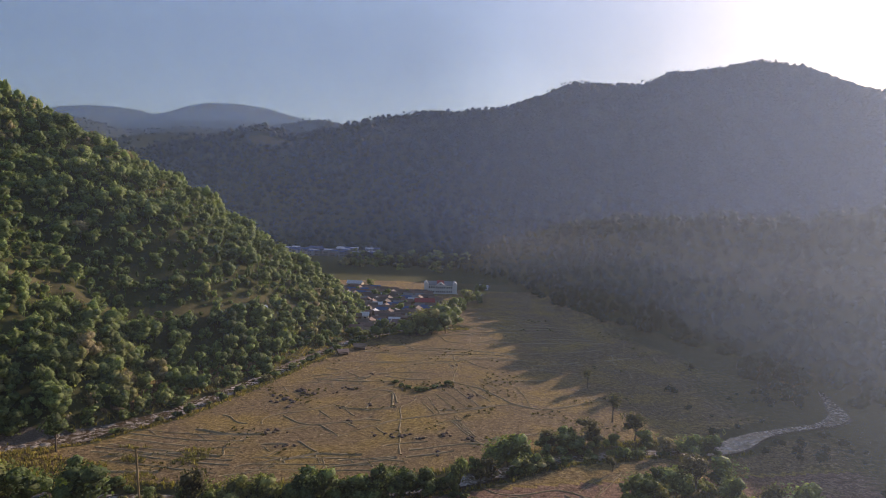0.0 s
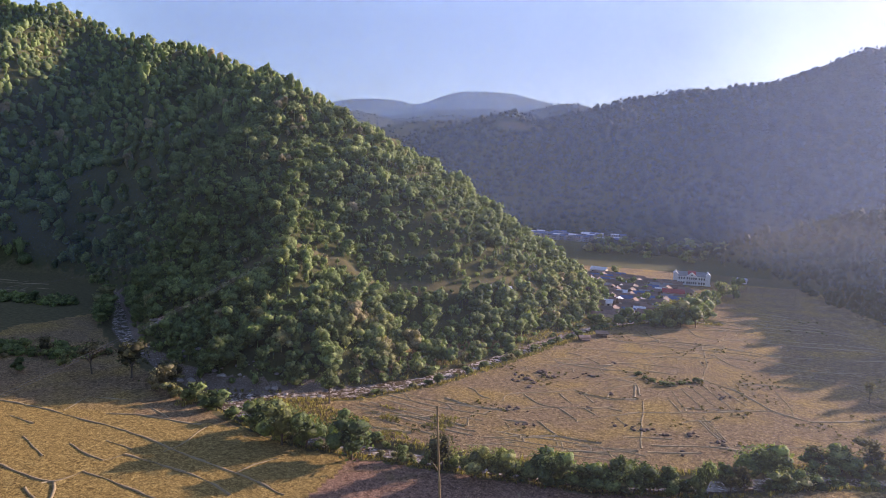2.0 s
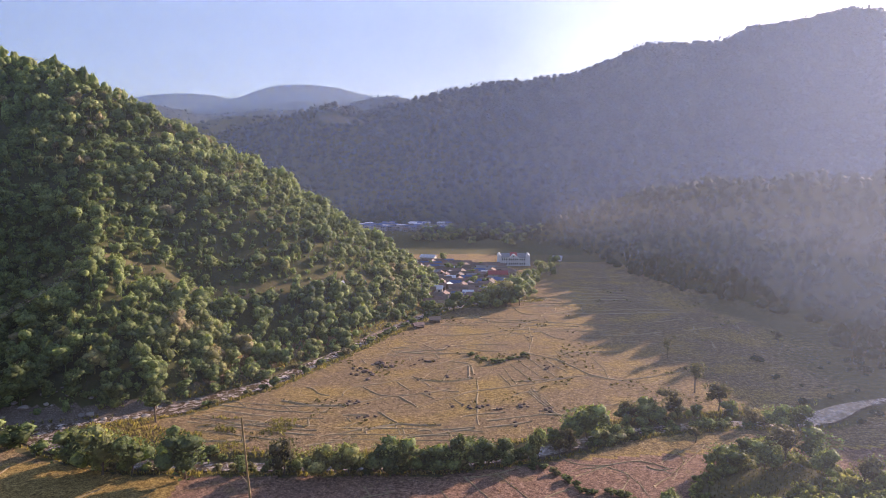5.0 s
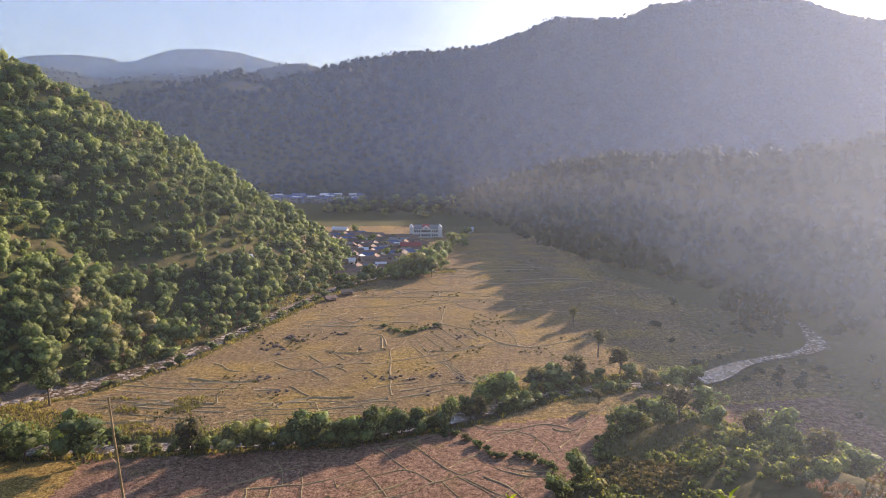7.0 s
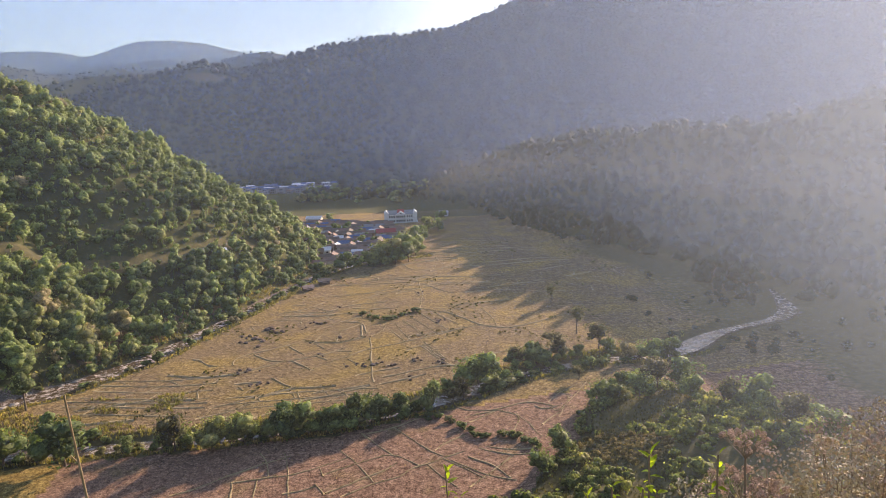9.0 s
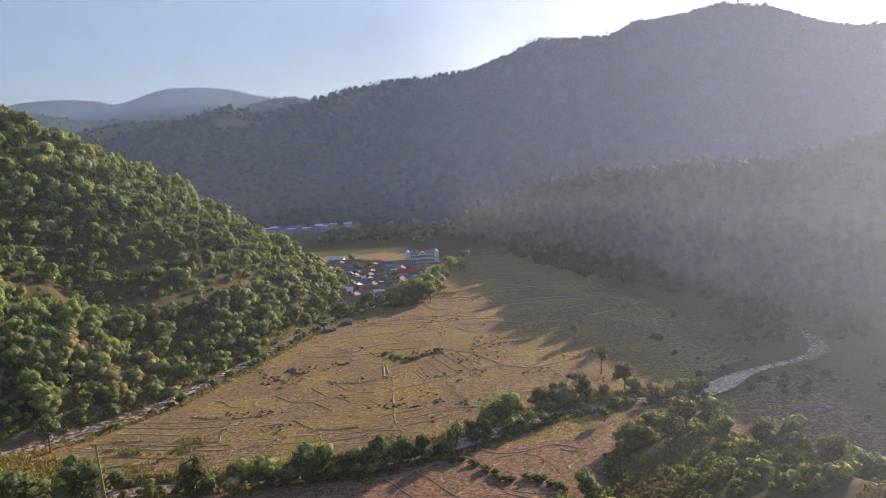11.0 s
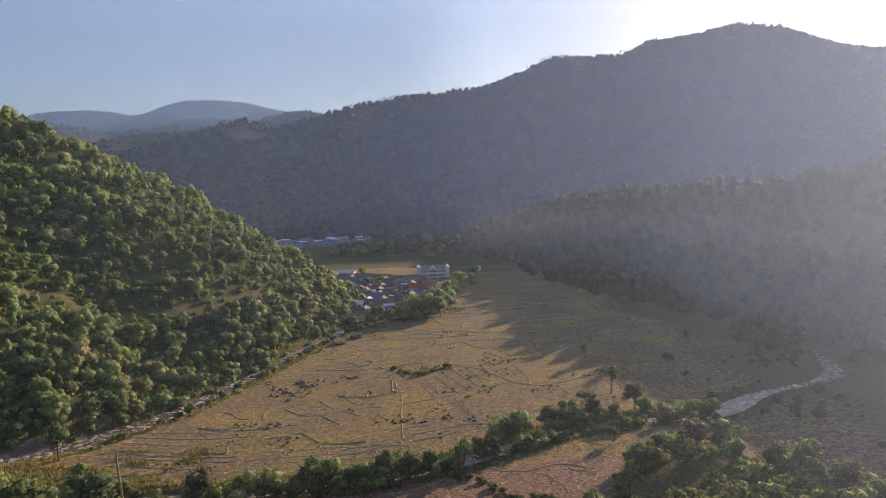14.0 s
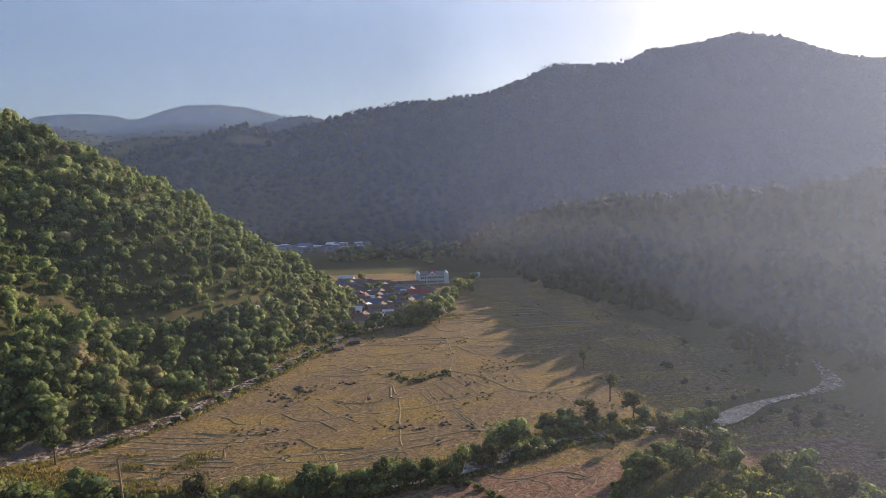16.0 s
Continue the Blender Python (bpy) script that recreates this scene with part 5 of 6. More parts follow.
rh = random.Random(21)
HOUSE_KINDS = [(8, 5, 2.6, 1.4, 0, plank_mat), (6.4, 4.6, 2.5, 1.3, 1, plaster_mat), (9, 5.2, 2.7, 1.5, 5, plank_mat), (6.8, 4.6, 2.5, 1.3, 1, plaster_mat),
               (7.4, 5, 2.9, 1.4, 0, plaster_mat), (5.2, 4.2, 2.4, 1.1, 1, plank_mat), (9.6, 5.2, 2.7, 1.5, 5, plank_mat), (7, 4.8, 2.7, 1.4, 2, plaster_mat), (6.4, 4.6, 2.6, 1.3, 3, plank_mat)]
HOUSES = []
for w, d, h, rise, roof, wall in HOUSE_KINDS:
    words = "plank-walled" if wall is plank_mat else "plastered"
    HOUSES.append(house(w, d, h, rise, roof, wall, "small %s village house with a %s metal roof" % (words, ROOF_WORDS[roof])))
VILLAGE = [(-86, 560), (-80, 470), (-64, 420), (-56, 392), (-40, 386), (-24, 400), (-17, 446), (-2, 484), (4, 508), (-10, 545), (-30, 552), (-64, 568)]
spots = []
for i in range(11):
    for j in range(22):
        x, y = -86 + i * 9.6 + rh.uniform(-1.0, 1.0) + (j % 2) * 4.6, 390 + j * 8.2 + rh.uniform(-0.8, 0.8)
        if inside(x, y, VILLAGE) and math.hypot(x + 50, y - 425) > 11 and math.hypot(x + 10, y - 493) > 13 and along(np.array([x]), np.array([y]), RIVER)[0][0] > 8:
            spots.append((x, y))
for k, (x, y) in enumerate(spots):
    n = rh.choice((0, 0, 0, 1, 2, 2, 3, 4, 4, 5, 6, 6, 7, 8)) if k >= len(HOUSES) else k
    turn = rh.choice((0, 0, 0, 180, 180, 90)) + rh.uniform(-10, 10)
    if k < len(HOUSES):
        stand(HOUSES[k], x, y, turn)
    else:
        z = float(land(np.array([x]), np.array([y]))[0][0])
        copy_thing(HOUSES[n], pose(x, y, z, 0, 0, turn))
stand(house(11, 6.5, 2.9, 1.5, 3, plaster_mat, "long house with a pale white metal roof in the village"), -50, 425, 4)
stand(house(14, 8, 3.6, 2.0, 4, plaster_mat, "large house with a red metal roof in the village"), -10, 493, 2)
stand(house(13, 8, 3.2, 1.8, 3, plaster_mat, "shed with a white-blue metal roof beside the far field"), -73, 581, -12)
stand(house(9, 6, 3.0, 1.6, 3, plaster_mat, "lone house with a pale roof beyond the fields"), -66, 758, 10)
stand(house(7, 5, 2.8, 1.5, 3, white_mat, "small white house among trees by the slope"), 40, 587, -20)
stand(house(6.5, 3.6, 1.9, 0.9, 3, plank_mat, "pale-roofed hut beside the hillside road", "hut"), -92.4, 343.0, 28, 0.6)
stand(house(4.0, 2.6, 1.6, 0.7, 1, plank_mat, "small shelter beside the hillside road", "hut"), -100.4, 335.6, 35, 0.6)
stand(house(5.5, 4, 2.0, 1.0, 5, plank_mat, "dark-roofed shed on the river bank", "shed"), -41, 350, 15, 0)
stand(house(5.0, 3.5, 1.8, 0.9, 0, plank_mat, "rust-roofed shed on the river bank", "shed"), -48, 337, 30, 0)


def hall():
    """The large white two-storey hall with a pediment and gabled wings."""
    ob = new("hall")
    W, D, Hh = 25.0, 11.0, 7.2
    part("wall", wall_shell(W, D, Hh, 2.6), white_mat, ob)
    part("roof", gable_roof(W - 1.4, D, Hh, 2.6, 0.5, 0.2), ROOFS[1], ob, "grey-blue metal roof")
    part("red_roof", gable_roof(5.0, D, Hh + 0.35, 2.9, 0.4, 0.2), ROOFS[4], ob, "red metal roof over the middle bay")
    # central pediment
    bm = bmesh.new()
    front = [(-4.2, Hh - 0.2), (4.2, Hh - 0.2), (0, Hh + 2.6)]
    ends = [[bm.verts.new((x, y, z)) for x, z in front] for y in (-D / 2 - 1.4, -D / 2 + 3.0)]
    for k in range(3):
        bm.faces.new((ends[0][k], ends[0][(k + 1) % 3], ends[1][(k + 1) % 3], ends[1][k]))
    bm.faces.new(ends[0][::-1])
    bm.faces.new(ends[1])
    ped = part("pediment", bm, white_mat, ob)
    bm = bmesh.new()
    bmesh.ops.create_cone(bm, cap_ends=True, segments=16, radius1=0.55, radius2=0.55, depth=0.1)
    bmesh.ops.rotate(bm, verts=bm.verts, matrix=Matrix.Rotation(radians(90), 3, 'X'))
    bmesh.ops.translate(bm, verts=bm.verts, vec=(0, -D / 2 - 1.43, Hh + 0.95))
    part("round_window", bm, dark_glass, ped)
    for x in (-4.0, -2.4, -0.8, 0.8, 2.4, 4.0):
        bm = bmesh.new()
        bmesh.ops.create_cone(bm, cap_ends=True, segments=10, radius1=0.26, radius2=0.22, depth=Hh + 0.5)
        bmesh.ops.translate(bm, verts=bm.verts, vec=(x, -D / 2 - 1.15, (Hh - 0.5) / 2 - 0.01))
        part("column", bm, white_mat, ob)
    part("balcony", boxes((-4.3, 4.3, -D / 2 - 1.35, -D / 2 - 0.02, 3.5, 3.8)), white_mat, ob)
    # wings that stand proud, with small gables and finials
    for side in (-1, 1):
        x = side * (W / 2 - 0.6)
        wing = part("wing", boxes((x - 1.7, x + 1.7, -D / 2 - 0.8, D / 2 + 0.5, -0.8, Hh + 1.1)), white_mat, ob)
        bm = bmesh.new()
        ends = [[bm.verts.new((x + dx, y, z)) for dx, z in ((-1.9, Hh + 1.13), (1.9, Hh + 1.13), (0, Hh + 2.9))] for y in (-D / 2 - 1.0, D / 2 + 0.6)]
        for k in range(3):
            bm.faces.new((ends[0][k], ends[0][(k + 1) % 3], ends[1][(k + 1) % 3], ends[1][k]))
        bm.faces.new(ends[0][::-1])
        bm.faces.new(ends[1])
        part("gable", bm, white_mat, wing)
        part("finial", tubes("finial", [[(x, -D / 2 - 0.7, Hh + 2.5, 0.14), (x, -D / 2 - 0.7, Hh + 3.6, 0.05)]]), white_mat, wing)
    for z in (1.0, 4.5):
        for x in (-9.2, -7.4, -5.6, -3.2, -1.6, 0.0, 1.6, 3.2, 5.6, 7.4, 9.2):
            win = part("window", boxes((x - 0.62, x + 0.62, -D / 2 - 0.06, -D / 2 + 0.1, z - 0.1, z + 1.75)), white_mat, ob)
            part("pane", boxes((x - 0.48, x + 0.48, -D / 2 - 0.09, -D / 2 - 0.063, z, z + 1.62)), dark_glass, win)
    part("plinth", boxes((-W / 2 - 2, W / 2 + 2, -D / 2 - 2.4, D / 2 + 1.5, -1.0, 0.12)), plaster_mat, ob)
    return tagged(ob, "large white two-storey hall with a pediment, columns and gabled wings", "building")


stand(hall(), 1.5, 560, 2)


def block(w, d, floors, roof, label):
    """A plain town building with rows of windows and a low roof."""
    ob = new("town_building")
    h = floors * 3.0
    part("wall", wall_shell(w, d, h, 1.0), town_mat, ob)
    part("roof", gable_roof(w, d, h, 1.0, 0.4), ROOFS[roof], ob)
    for f in range(floors):
        for k in range(int(w / 2.6)):
            x = -w / 2 + 1.5 + k * 2.6
            part("window", boxes((x - 0.55, x + 0.55, -d / 2 - 0.06, -d / 2 + 0.05, f * 3 + 0.9, f * 3 + 2.2)), dark_glass, ob)
    return tagged(ob, label, "building", "buildings of the far town")


BLOCKS = [block(6.5, 5, 2, 1, "pale two-storey building of the far town"), block(6, 5, 1, 1, "grey-roofed low building of the far town"),
          block(7, 5, 2, 2, "blue-roofed building of the far town"), block(10, 5.5, 2, 3, "long pale-roofed building of the far town"), block(6, 5, 1, 0, "low brown-roofed building of the far town")]
town = []
for i in range(13):
    for j in range(6):
        x, y = -200 + i * 9.6 + rh.uniform(-1.2, 1.2), 832 + j * 12 + rh.uniform(-2, 2)
        if rh.random() < 0.8:
            town.append((x, y))
town += [(-70, 812), (-52, 806)]
for k, (x, y) in enumerate(town):
    turn = rh.uniform(-25, 25)
    if k < len(BLOCKS):
        stand(BLOCKS[k], x, y, turn)
    else:
        z = float(land(np.array([x]), np.array([y]))[0][0])
        copy_thing(BLOCKS[rh.randrange(len(BLOCKS))], pose(x, y, z, 0, 0, turn))
for k in range(46):
    x, y = rh.uniform(-110, 60), rh.uniform(690, 860)
    plant(0, x, y, rh.uniform(6, 11), "trees beyond the fields")
for k in range(55):
    x, y = rh.uniform(-80, 8), rh.uniform(392, 556)
    if inside(x, y, VILLAGE):
        plant(rh.choice((0, 0, 5)), x, y, rh.uniform(2.4, 4.6), "trees between the houses")

# ---------------------------------------------------------------- power lines
wire_mat = simple("wire", (0.10, 0.10, 0.11), (0.18, 0.18, 0.19), 4, 0.5, 0.001, 0.6)


def ground_at(x, y):
    return float(land(np.array([float(x)]), np.array([float(y)]))[0][0])


def cable(a, b, sag, radius, label):
    pts = []
    for k in range(41):
        s = k / 40
        pts.append((a[0] + (b[0] - a[0]) * s, a[1] + (b[1] - a[1]) * s, a[2] + (b[2] - a[2]) * s - 4 * sag * s * (1 - s), radius))
    me = tubes("power_line", [pts], 5)
    me.materials.append(wire_mat)
    return tagged(new("power_line", me), label, "cable", "power lines")


def pylon(x, y, height, label):
    ob = new("power_pole")
    part("post", tubes("post", [[(0, 0, -1, 0.16), (0, 0, height, 0.10)]], 8), bark, ob)
    part("crossarm", boxes((-1.3, 1.3, -0.07, 0.07, height - 0.5, height - 0.35)), bark, ob)
    for k in (-1.15, 0, 1.15):
        part("insulator", tubes("insulator", [[(k, 0, height - 0.35, 0.06), (k, 0, height - 0.1, 0.05)]]), white_mat, ob)
    tagged(ob, label, "power pole", "power poles")
    return stand(ob, x, y, 50)


pylon(-122, 50, 15, "tall weathered power pole on the grassy spur")
pylon(-175, 263, 6, "power pole among the trees of the hill")
z_near, z_hill = ground_at(-122, 50) + 14.6, ground_at(-175, 263) + 5.6
for off in (-0.8, 0.8):
    cable((-122 + off, 50 - off, z_near), (-175 + off, 263 + off * 0.3, z_hill), 3.0, 0.065, "thin power line sagging across the river")
pylon(-276, 118, 20, "tall power pole beyond the grassy spur")
pylon(-210, 268, 9, "power pole on the shaded flank of the hill")
z_near, z_hill = ground_at(-276, 118) + 19.6, ground_at(-210, 268) + 8.6
for off in (-0.8, 0.8):
    cable((-276 + off, 118 - off, z_near), (-210 + off, 268 + off * 0.3, z_hill), 3.0, 0.065, "thin power line over the side valley")

# ---------------------------------------------------------------- at the lookout
dry_stem = simple("dry_stem", (0.24, 0.17, 0.11), (0.34, 0.26, 0.18), 20, 0.8, 0.002)
bamboo = simple("bamboo", (0.30, 0.22, 0.12), (0.42, 0.32, 0.18), 9, 0.6, 0.004)


def bamboo_pole(x, y, z, foot):
    ob = new("bamboo_pole")
    fx, fy, fz = foot
    n = 12
    stem = []
    for k in range(n + 1):
        s = k / n
        r = 0.021 - 0.009 * s
        px, py, pz = fx + (x - fx) * s, fy + (y - fy) * s + 0.02 * math.sin(s * 5), fz + (z - fz) * s
        stem += [(px, py, pz, r), (px, py, pz + 0.012, r * 1.22), (px, py, pz + 0.024, r)]
    part("culm", tubes("culm", [stem], 8), bamboo, ob)
    for s, a in ((0.45, 2.5), (0.62, -0.5), (0.78, 2.9)):
        px, py, pz = fx + (x - fx) * s, fy + (y - fy) * s, fz + (z - fz) * s
        part("twig", tubes("twig", [[(px, py, pz, 0.008), (px + 0.10 * math.cos(a), py + 0.1 * math.sin(a), pz + 0.10, 0.004)]]), bamboo, ob)
    return tagged(ob, "thin dry bamboo pole standing on the lookout slope", "pole")


POLE_TOP = (-3.33, 7.40, 81.99)
POLE_FOOT = (-3.15, 7.49)
bamboo_pole(*POLE_TOP, (*POLE_FOOT, ground_at(*POLE_FOOT) - 0.2))


def blade(length, width, r):
    """A pointed leaf with a fold along its middle: points and quads, pointing along +x."""
    v, n = [], 5
    for k in range(n + 1):
        s = k / n
        w = width * math.sin(math.pi * min(1, s * 0.92 + 0.08)) * (1 - 0.35 * s)
        droop = -0.28 * length * s * s
        v += [(length * s, -w / 2, droop + w * 0.18), (length * s, 0, droop), (length * s, w / 2, droop + w * 0.18)]
    f = []
    for k in range(n):
        f += [(k * 3, k * 3 + 1, k * 3 + 4, k * 3 + 3), (k * 3 + 1, k * 3 + 2, k * 3 + 5, k * 3 + 4)]
    return np.array(v), np.array(f)


def leafy_stem(x, y, top, seed, leaves, size, mat=near_leaf, label="fresh bright-green leafy shoot beside the path"):
    """A shoot with broad pointed leaves at its tip."""
    r = random.Random(seed)
    z0 = ground_at(x, y)
    ob = new("leafy_plant")
    height = top - z0
    part("stem", tubes("stem", [[(0, 0, -0.15, 0.006), (0.03, 0.02, height * 0.5, 0.005), (0.01, 0.0, height, 0.003)]]), dry_stem, ob)
    for k in range(leaves):
        v, f = blade(size * r.uniform(0.5, 0.9), size * r.uniform(0.28, 0.40), r)
        s = 1 - 0.30 * (k / leaves)
        m = pose(0.02, 0.01, height * s, r.uniform(-25, 25), r.uniform(-75, -10) if k < 4 else r.uniform(-45, 25), k * 137.5 + r.uniform(-20, 20))
        v = np.array([tuple(m @ Vector(p)) for p in v])
        part("leaf", to_mesh("leaf", v, f, 4, True), mat, ob)
    ob.matrix_basis = pose(x, y, z0, 0, 0, 0)
    return tagged(ob, label, "plant", "leafy shoots")


flower_mat = foliage("dry_flower", [(0.0, (0.50, 0.355, 0.305)), (1.0, (0.58, 0.43, 0.375))], True, 0.12, 0.30, 40, 0.4)
weed_leaf = foliage("weed_leaf", [(0.0, (0.36, 0.27, 0.225)), (0.6, (0.42, 0.325, 0.275)), (1.0, (0.38, 0.35, 0.235))], True, 0.10, 0.35, 30, 0.5)
frond_leaf = foliage("frond_leaf", [(0.0, (0.33, 0.35, 0.13)), (1.0, (0.42, 0.41, 0.19))], True, 0.25, 0.3, 30, 0.5)


def flower_head(x, y, top, seed, width, name="dry_flower", label="brown fluffy seed head on a dry stalk"):
    """A flat cluster of fluffy seed tufts on branching stalks."""
    r = np.random.RandomState(seed)
    z0 = ground_at(x, y)
    height = top - z0
    ob = new(name)
    stems = [[(0, 0, -0.15, 0.006), (0.02, 0.0, height * 0.6, 0.005), (0, 0, height - width * 0.45, 0.004)]]
    vs, fs, n = [], [], 0
    for k in range(22):
        a, d = r.uniform(0, 6.283), width * 0.5 * math.sqrt(r.uniform(0.02, 1))
        tip = np.array([d * math.cos(a), d * math.sin(a), height - 0.35 * d * r.uniform(0.2, 1.0)])
        stems.append([(0, 0, height - width * 0.45, 0.0016), (tip[0] * 0.55, tip[1] * 0.55, tip[2] - width * 0.16, 0.0013), (*tip, 0.001)])
        v, f = leaf_cloud(r, [(tip, (width * 0.062, width * 0.062, width * 0.075))], 70, width * 0.034)
        vs.append(v)
        fs.append(f + n)
        n += len(v)
    part("stalk", tubes("stalk", stems, 5), dry_stem, ob)
    part("seed_head", to_mesh("seed_head", np.concatenate(vs), np.concatenate(fs), 4), flower_mat, ob)
    ob.matrix_basis = pose(x, y, z0)
    return tagged(ob, label, "plant", "dry flowers")


def weed(x, y, top, seed, mat, label):
    """A bushy weed of many small leaves on several stalks."""
    r = np.random.RandomState(seed)
    z0 = ground_at(x, y)
    height = top - z0
    ob = new("weed")
    stems, lobes = [], []
    for k in range(9):
        a, d = r.uniform(0, 6.283), r.uniform(0.05, 0.34)
        tip = (d * math.cos(a), d * math.sin(a), height * r.uniform(0.72, 1.0))
        stems.append([(0, 0, -0.15, 0.006), (tip[0] * 0.4, tip[1] * 0.4, tip[2] * 0.55, 0.005), (*tip, 0.002)])
        for q in (1.0, 0.8, 0.6):
            lobes.append(((tip[0] * q, tip[1] * q, tip[2] * q), (0.07, 0.07, 0.09)))
    part("stalk", tubes("stalk", stems, 5), dry_stem, ob)
    v, f = leaf_cloud(r, lobes, 3600, 0.015)
    part("foliage", to_mesh("foliage", v, f, 4), mat, ob)
    ob.matrix_basis = pose(x, y, z0)
    return tagged(ob, label, "plant", "weeds")


def frond(x, y, top, seed):
    """A feathery green weed: arching stalks with fine leaves that thin towards the tips."""
    r = np.random.RandomState(90 + seed)
    z0 = ground_at(x, y)
    height = top - z0
    ob = new("feathery_weed")
    stems, lobes = [], []
    for k in range(6):
        a, lean = r.uniform(0, 6.283), r.uniform(0.03, 0.22)
        tall = height * (1.0 if k == 0 else r.uniform(0.72, 0.96))
        line = [(lean * q * q * math.cos(a), lean * q * q * math.sin(a), tall * q) for q in (0, 0.35, 0.7, 1.0)]
        stems.append([(px, py, pz - (0.15 if k == 0 and pz == 0 else 0), 0.005 * (1 - 0.8 * pz / tall)) for px, py, pz in line])
        for q in np.linspace(0.62, 1.0, 11):
            wide = 0.004 + 0.030 * (1 - q) / 0.38
            side = r.uniform(0, 6.283)
            lobes.append(((lean * q * q * math.cos(a) + wide * math.cos(side), lean * q * q * math.sin(a) + wide * math.sin(side), tall * q), (wide, wide, 0.022)))
    part("stalk", tubes("stalk", stems, 5), dry_stem, ob)
    v, f = leaf_cloud(r, lobes, 2600, 0.008)
    part("foliage", to_mesh("foliage", v, f, 4), frond_leaf, ob)
    ob.matrix_basis = pose(x, y, z0)
    return tagged(ob, "feathery yellow-green weed at the edge of the lookout", "plant", "weeds")


for x, y, top, seed, leaves, size in ((0.58, 2.98, 83.30, 1, 14, 0.075), (1.27, 2.33, 83.68, 2, 18, 0.065), (1.14, 2.34, 83.56, 3, 12, 0.06), (1.07, 2.42, 83.48, 7, 10, 0.06), (1.40, 2.09, 83.80, 4, 13, 0.06), (1.33, 2.4, 83.48, 5, 10, 0.06), (0.64, 3.0, 83.15, 6, 8, 0.06), (1.22, 2.25, 83.60, 8, 12, 0.06)):
    leafy_stem(x, y, top, seed, leaves, size)
flower_head(1.50, 2.09, 83.855, 1, 0.16)
flower_head(1.54, 2.16, 83.67, 2, 0.22)
flower_head(1.78, 2.45, 83.47, 3, 0.20)
flower_head(2.75, 3.00, 83.29, 5, 0.26)
for x, y, top, seed in ((2.42, 2.85, 83.40, 1), (2.60, 2.95, 83.38, 2), (2.02, 2.62, 83.37, 3), (2.75, 2.85, 83.44, 4), (1.72, 2.38, 83.50, 5)):
    frond(x, y, top, seed)
for k, (x, y, top) in enumerate(((1.62, 2.20, 83.52), (1.78, 2.35, 83.48), (1.95, 2.40, 83.44), (2.10, 2.6, 83.40), (2.3, 2.6, 83.40), (2.5, 2.8, 83.40), (2.7, 3.0, 83.36), (2.9, 3.1, 83.36), (1.95, 2.75, 83.30), (3.1, 3.2, 83.34), (2.2, 2.35, 83.46), (2.6, 2.55, 83.48))):
    weed(x, y, top, 40 + k, weed_leaf, ("dry brown weed at the edge of the lookout", "dry pinkish weed at the edge of the lookout", "dry brown weed at the edge of the lookout", "dry greyish weed at the edge of the lookout")[k % 4])

# ---------------------------------------------------------------- haze over the valley


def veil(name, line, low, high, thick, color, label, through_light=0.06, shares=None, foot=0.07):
    """A thin sheet that stands in for haze and sun glare over the valley: it scatters the light of sun and sky, and
    thins out at its edges.
    """
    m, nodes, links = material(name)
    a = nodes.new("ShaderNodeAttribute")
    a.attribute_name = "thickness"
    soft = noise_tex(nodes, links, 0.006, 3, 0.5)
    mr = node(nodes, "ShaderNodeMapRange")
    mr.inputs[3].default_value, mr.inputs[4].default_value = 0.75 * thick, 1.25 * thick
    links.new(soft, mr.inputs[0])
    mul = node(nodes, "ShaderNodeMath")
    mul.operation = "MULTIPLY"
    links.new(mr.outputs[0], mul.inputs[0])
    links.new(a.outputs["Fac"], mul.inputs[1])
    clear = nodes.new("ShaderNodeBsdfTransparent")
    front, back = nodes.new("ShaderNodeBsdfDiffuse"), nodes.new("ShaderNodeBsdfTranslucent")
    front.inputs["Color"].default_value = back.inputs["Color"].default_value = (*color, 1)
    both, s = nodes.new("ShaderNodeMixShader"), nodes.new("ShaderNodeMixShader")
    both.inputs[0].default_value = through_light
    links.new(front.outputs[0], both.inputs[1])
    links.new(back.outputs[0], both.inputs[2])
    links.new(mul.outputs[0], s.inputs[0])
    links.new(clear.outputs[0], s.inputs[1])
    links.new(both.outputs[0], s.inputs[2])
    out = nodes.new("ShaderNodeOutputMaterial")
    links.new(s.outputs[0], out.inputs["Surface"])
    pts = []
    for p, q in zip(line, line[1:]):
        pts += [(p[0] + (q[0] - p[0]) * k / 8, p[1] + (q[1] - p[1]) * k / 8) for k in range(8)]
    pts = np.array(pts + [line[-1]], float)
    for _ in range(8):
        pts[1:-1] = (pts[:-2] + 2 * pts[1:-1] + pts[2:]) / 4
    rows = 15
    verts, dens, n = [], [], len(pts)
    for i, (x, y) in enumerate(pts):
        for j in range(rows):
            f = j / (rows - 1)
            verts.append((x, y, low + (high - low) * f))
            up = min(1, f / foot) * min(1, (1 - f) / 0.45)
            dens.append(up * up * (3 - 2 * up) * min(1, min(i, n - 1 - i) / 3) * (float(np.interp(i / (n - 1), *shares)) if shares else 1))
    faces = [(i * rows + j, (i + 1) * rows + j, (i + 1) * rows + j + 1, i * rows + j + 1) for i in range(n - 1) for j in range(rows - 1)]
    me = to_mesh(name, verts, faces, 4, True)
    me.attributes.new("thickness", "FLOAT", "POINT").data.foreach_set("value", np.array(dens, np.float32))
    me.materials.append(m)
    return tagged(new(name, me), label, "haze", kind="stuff")


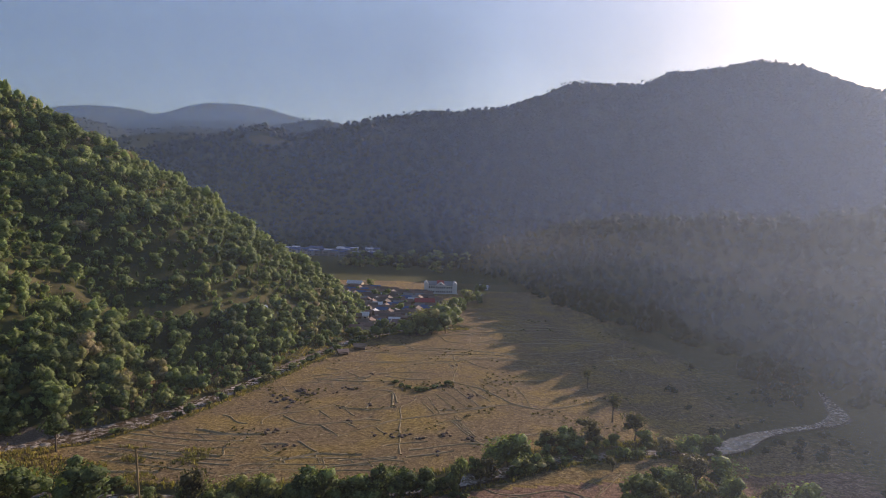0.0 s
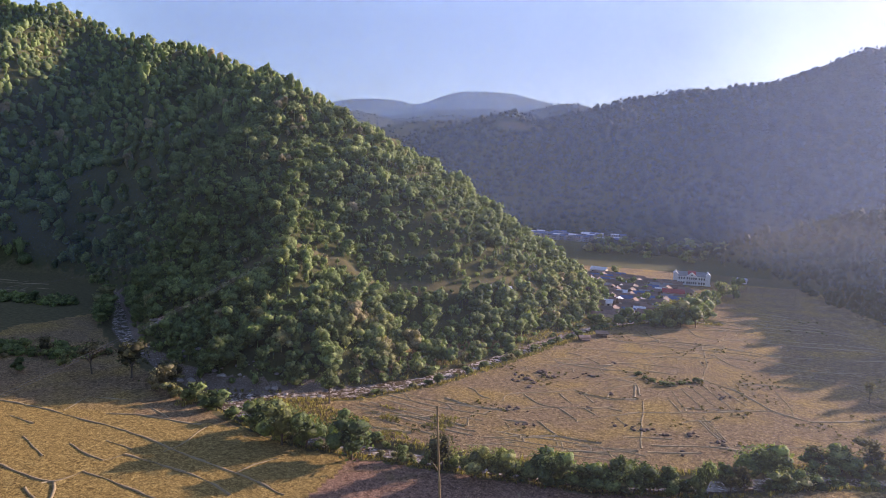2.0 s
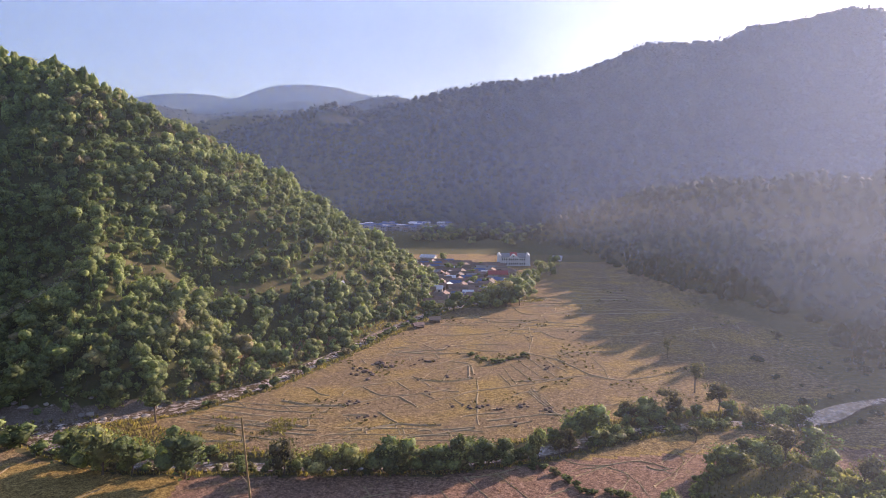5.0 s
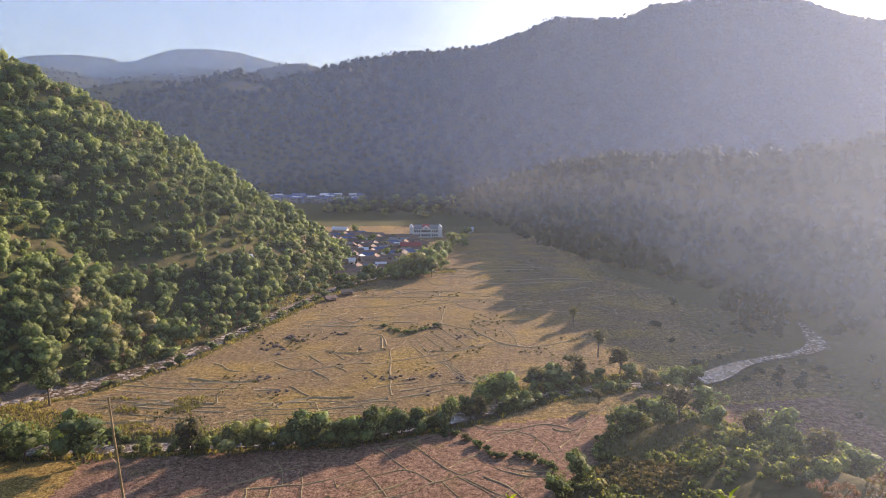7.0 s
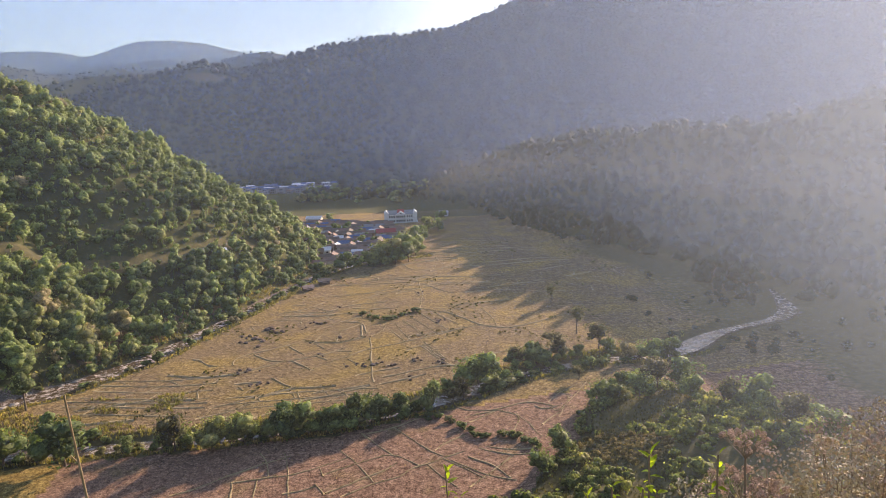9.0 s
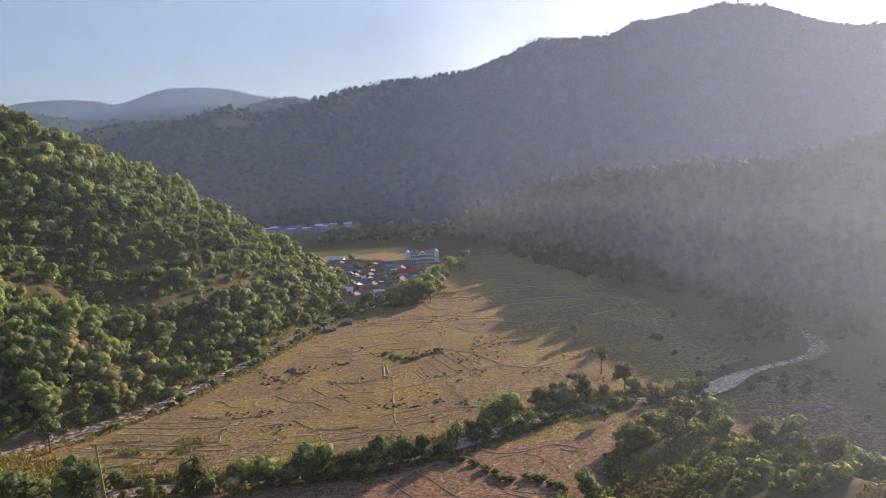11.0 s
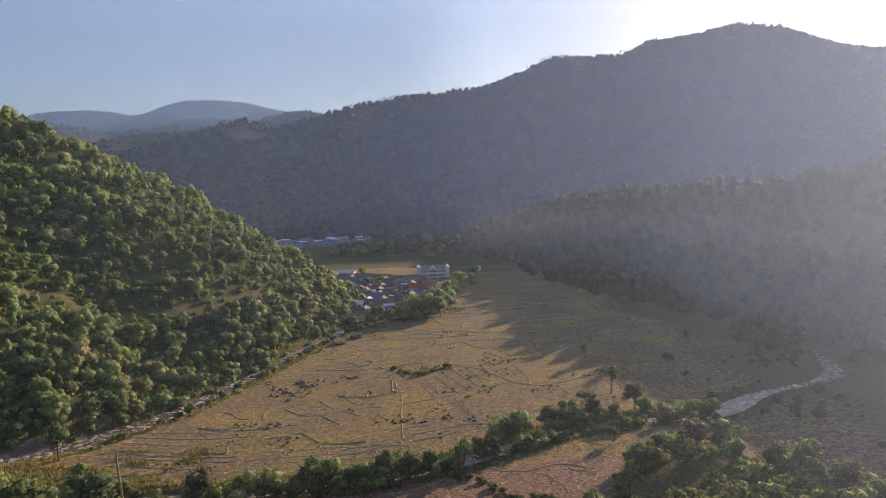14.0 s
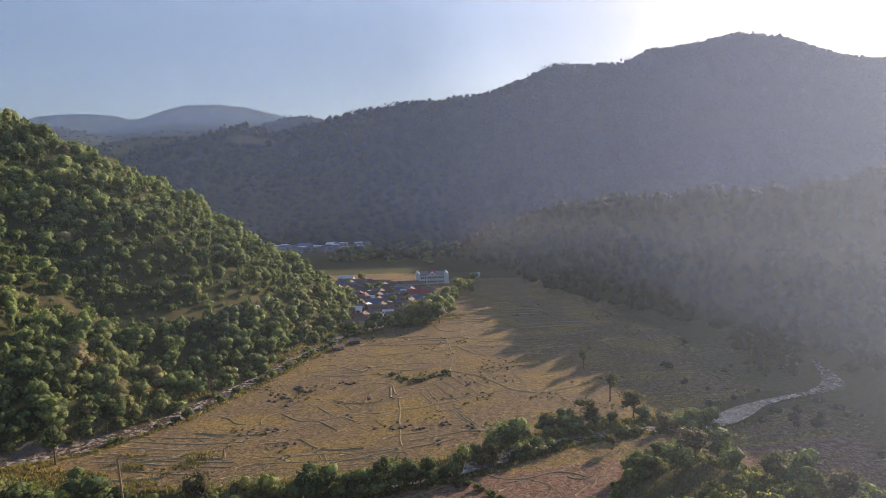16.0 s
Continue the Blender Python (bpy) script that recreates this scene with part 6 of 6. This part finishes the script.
# Haze put in as tinted sheets; each colour and thickness is set by hand.
HAZE = (0.54, 0.68, 1.0)
# Stands in for lens glare: a pale sheet, thicker towards the sun.
veil("glare_haze", [(-120, -10), (-108, 30), (-80, 75), (-40, 101), (0, 110), (40, 102), (80, 78), (108, 40), (125, 0)], 0, 230, 0.066, (0.64, 0.77, 0.98),
     "faint sheet of haze that stands in for sun glare before the lookout slope", 0.6, ([0, 0.22, 0.29, 0.35, 0.5, 0.6, 0.66, 0.72, 1.0], [0.06, 0.10, 0.45, 1.05, 0.95, 1.45, 2.4, 4.3, 5.2]), 0.46)
veil("valley_haze", [(-420, 660), (-200, 640), (-30, 625), (60, 590), (120, 500), (148, 400), (175, 320), (215, 220), (330, 60)], -2, 260, 0.17, (0.72, 0.74, 0.92), "thin haze along the foot of the slopes", 0.06, ([0, 0.25, 0.4, 0.6, 1.0], [0.22, 0.26, 0.6, 1.2, 1.3]))
veil("mountain_haze", [(-900, 850), (-400, 790), (-100, 770), (100, 790), (400, 800), (700, 760), (1000, 600), (1300, 300)], -2, 460, 0.25, (0.42, 0.56, 1.0), "blue haze in front of the shaded mountain", 0.06, ([0, 0.28, 0.43, 0.57, 1.0], [0.75, 0.8, 0.9, 1.05, 1.2]))
veil("mist_bank", [(20, 650), (110, 585), (150, 500), (180, 430), (225, 370), (300, 290)], 12, 62, 0.09, (0.9, 0.92, 1.0), "thin pale mist lying along the dark slope", 0.12)
veil("range_haze", [(-2000, 1500), (-1200, 1750), (-500, 1850), (200, 2100), (800, 2300)], 20, 900, 0.22, HAZE, "blue haze before the middle range")
veil("distant_haze", [(-2600, 2100), (-1800, 2750), (-800, 2950), (300, 3050)], 60, 1100, 0.24, (0.58, 0.76, 1.0), "pale blue haze before the farthest range")
veil("ridge_haze", [(-2800, 2300), (-1900, 3050), (-800, 3300), (300, 3400)], 60, 1200, 0.24, (0.58, 0.76, 1.0), "pale haze at the foot of the highest range")
# The blue tint of this sheet lightens the hillside's shade.
veil("side_haze", [(-760, 215), (-650, 262), (-560, 322), (-460, 352), (-380, 332), (-310, 300), (-255, 300), (-215, 345)], 0, 270, 0.06, (0.50, 0.66, 1.0), "blue haze in the shaded side valley", 0.04, ([0, 0.45, 0.65, 0.8, 1.0], [1, 1, 0.7, 0.4, 0]))
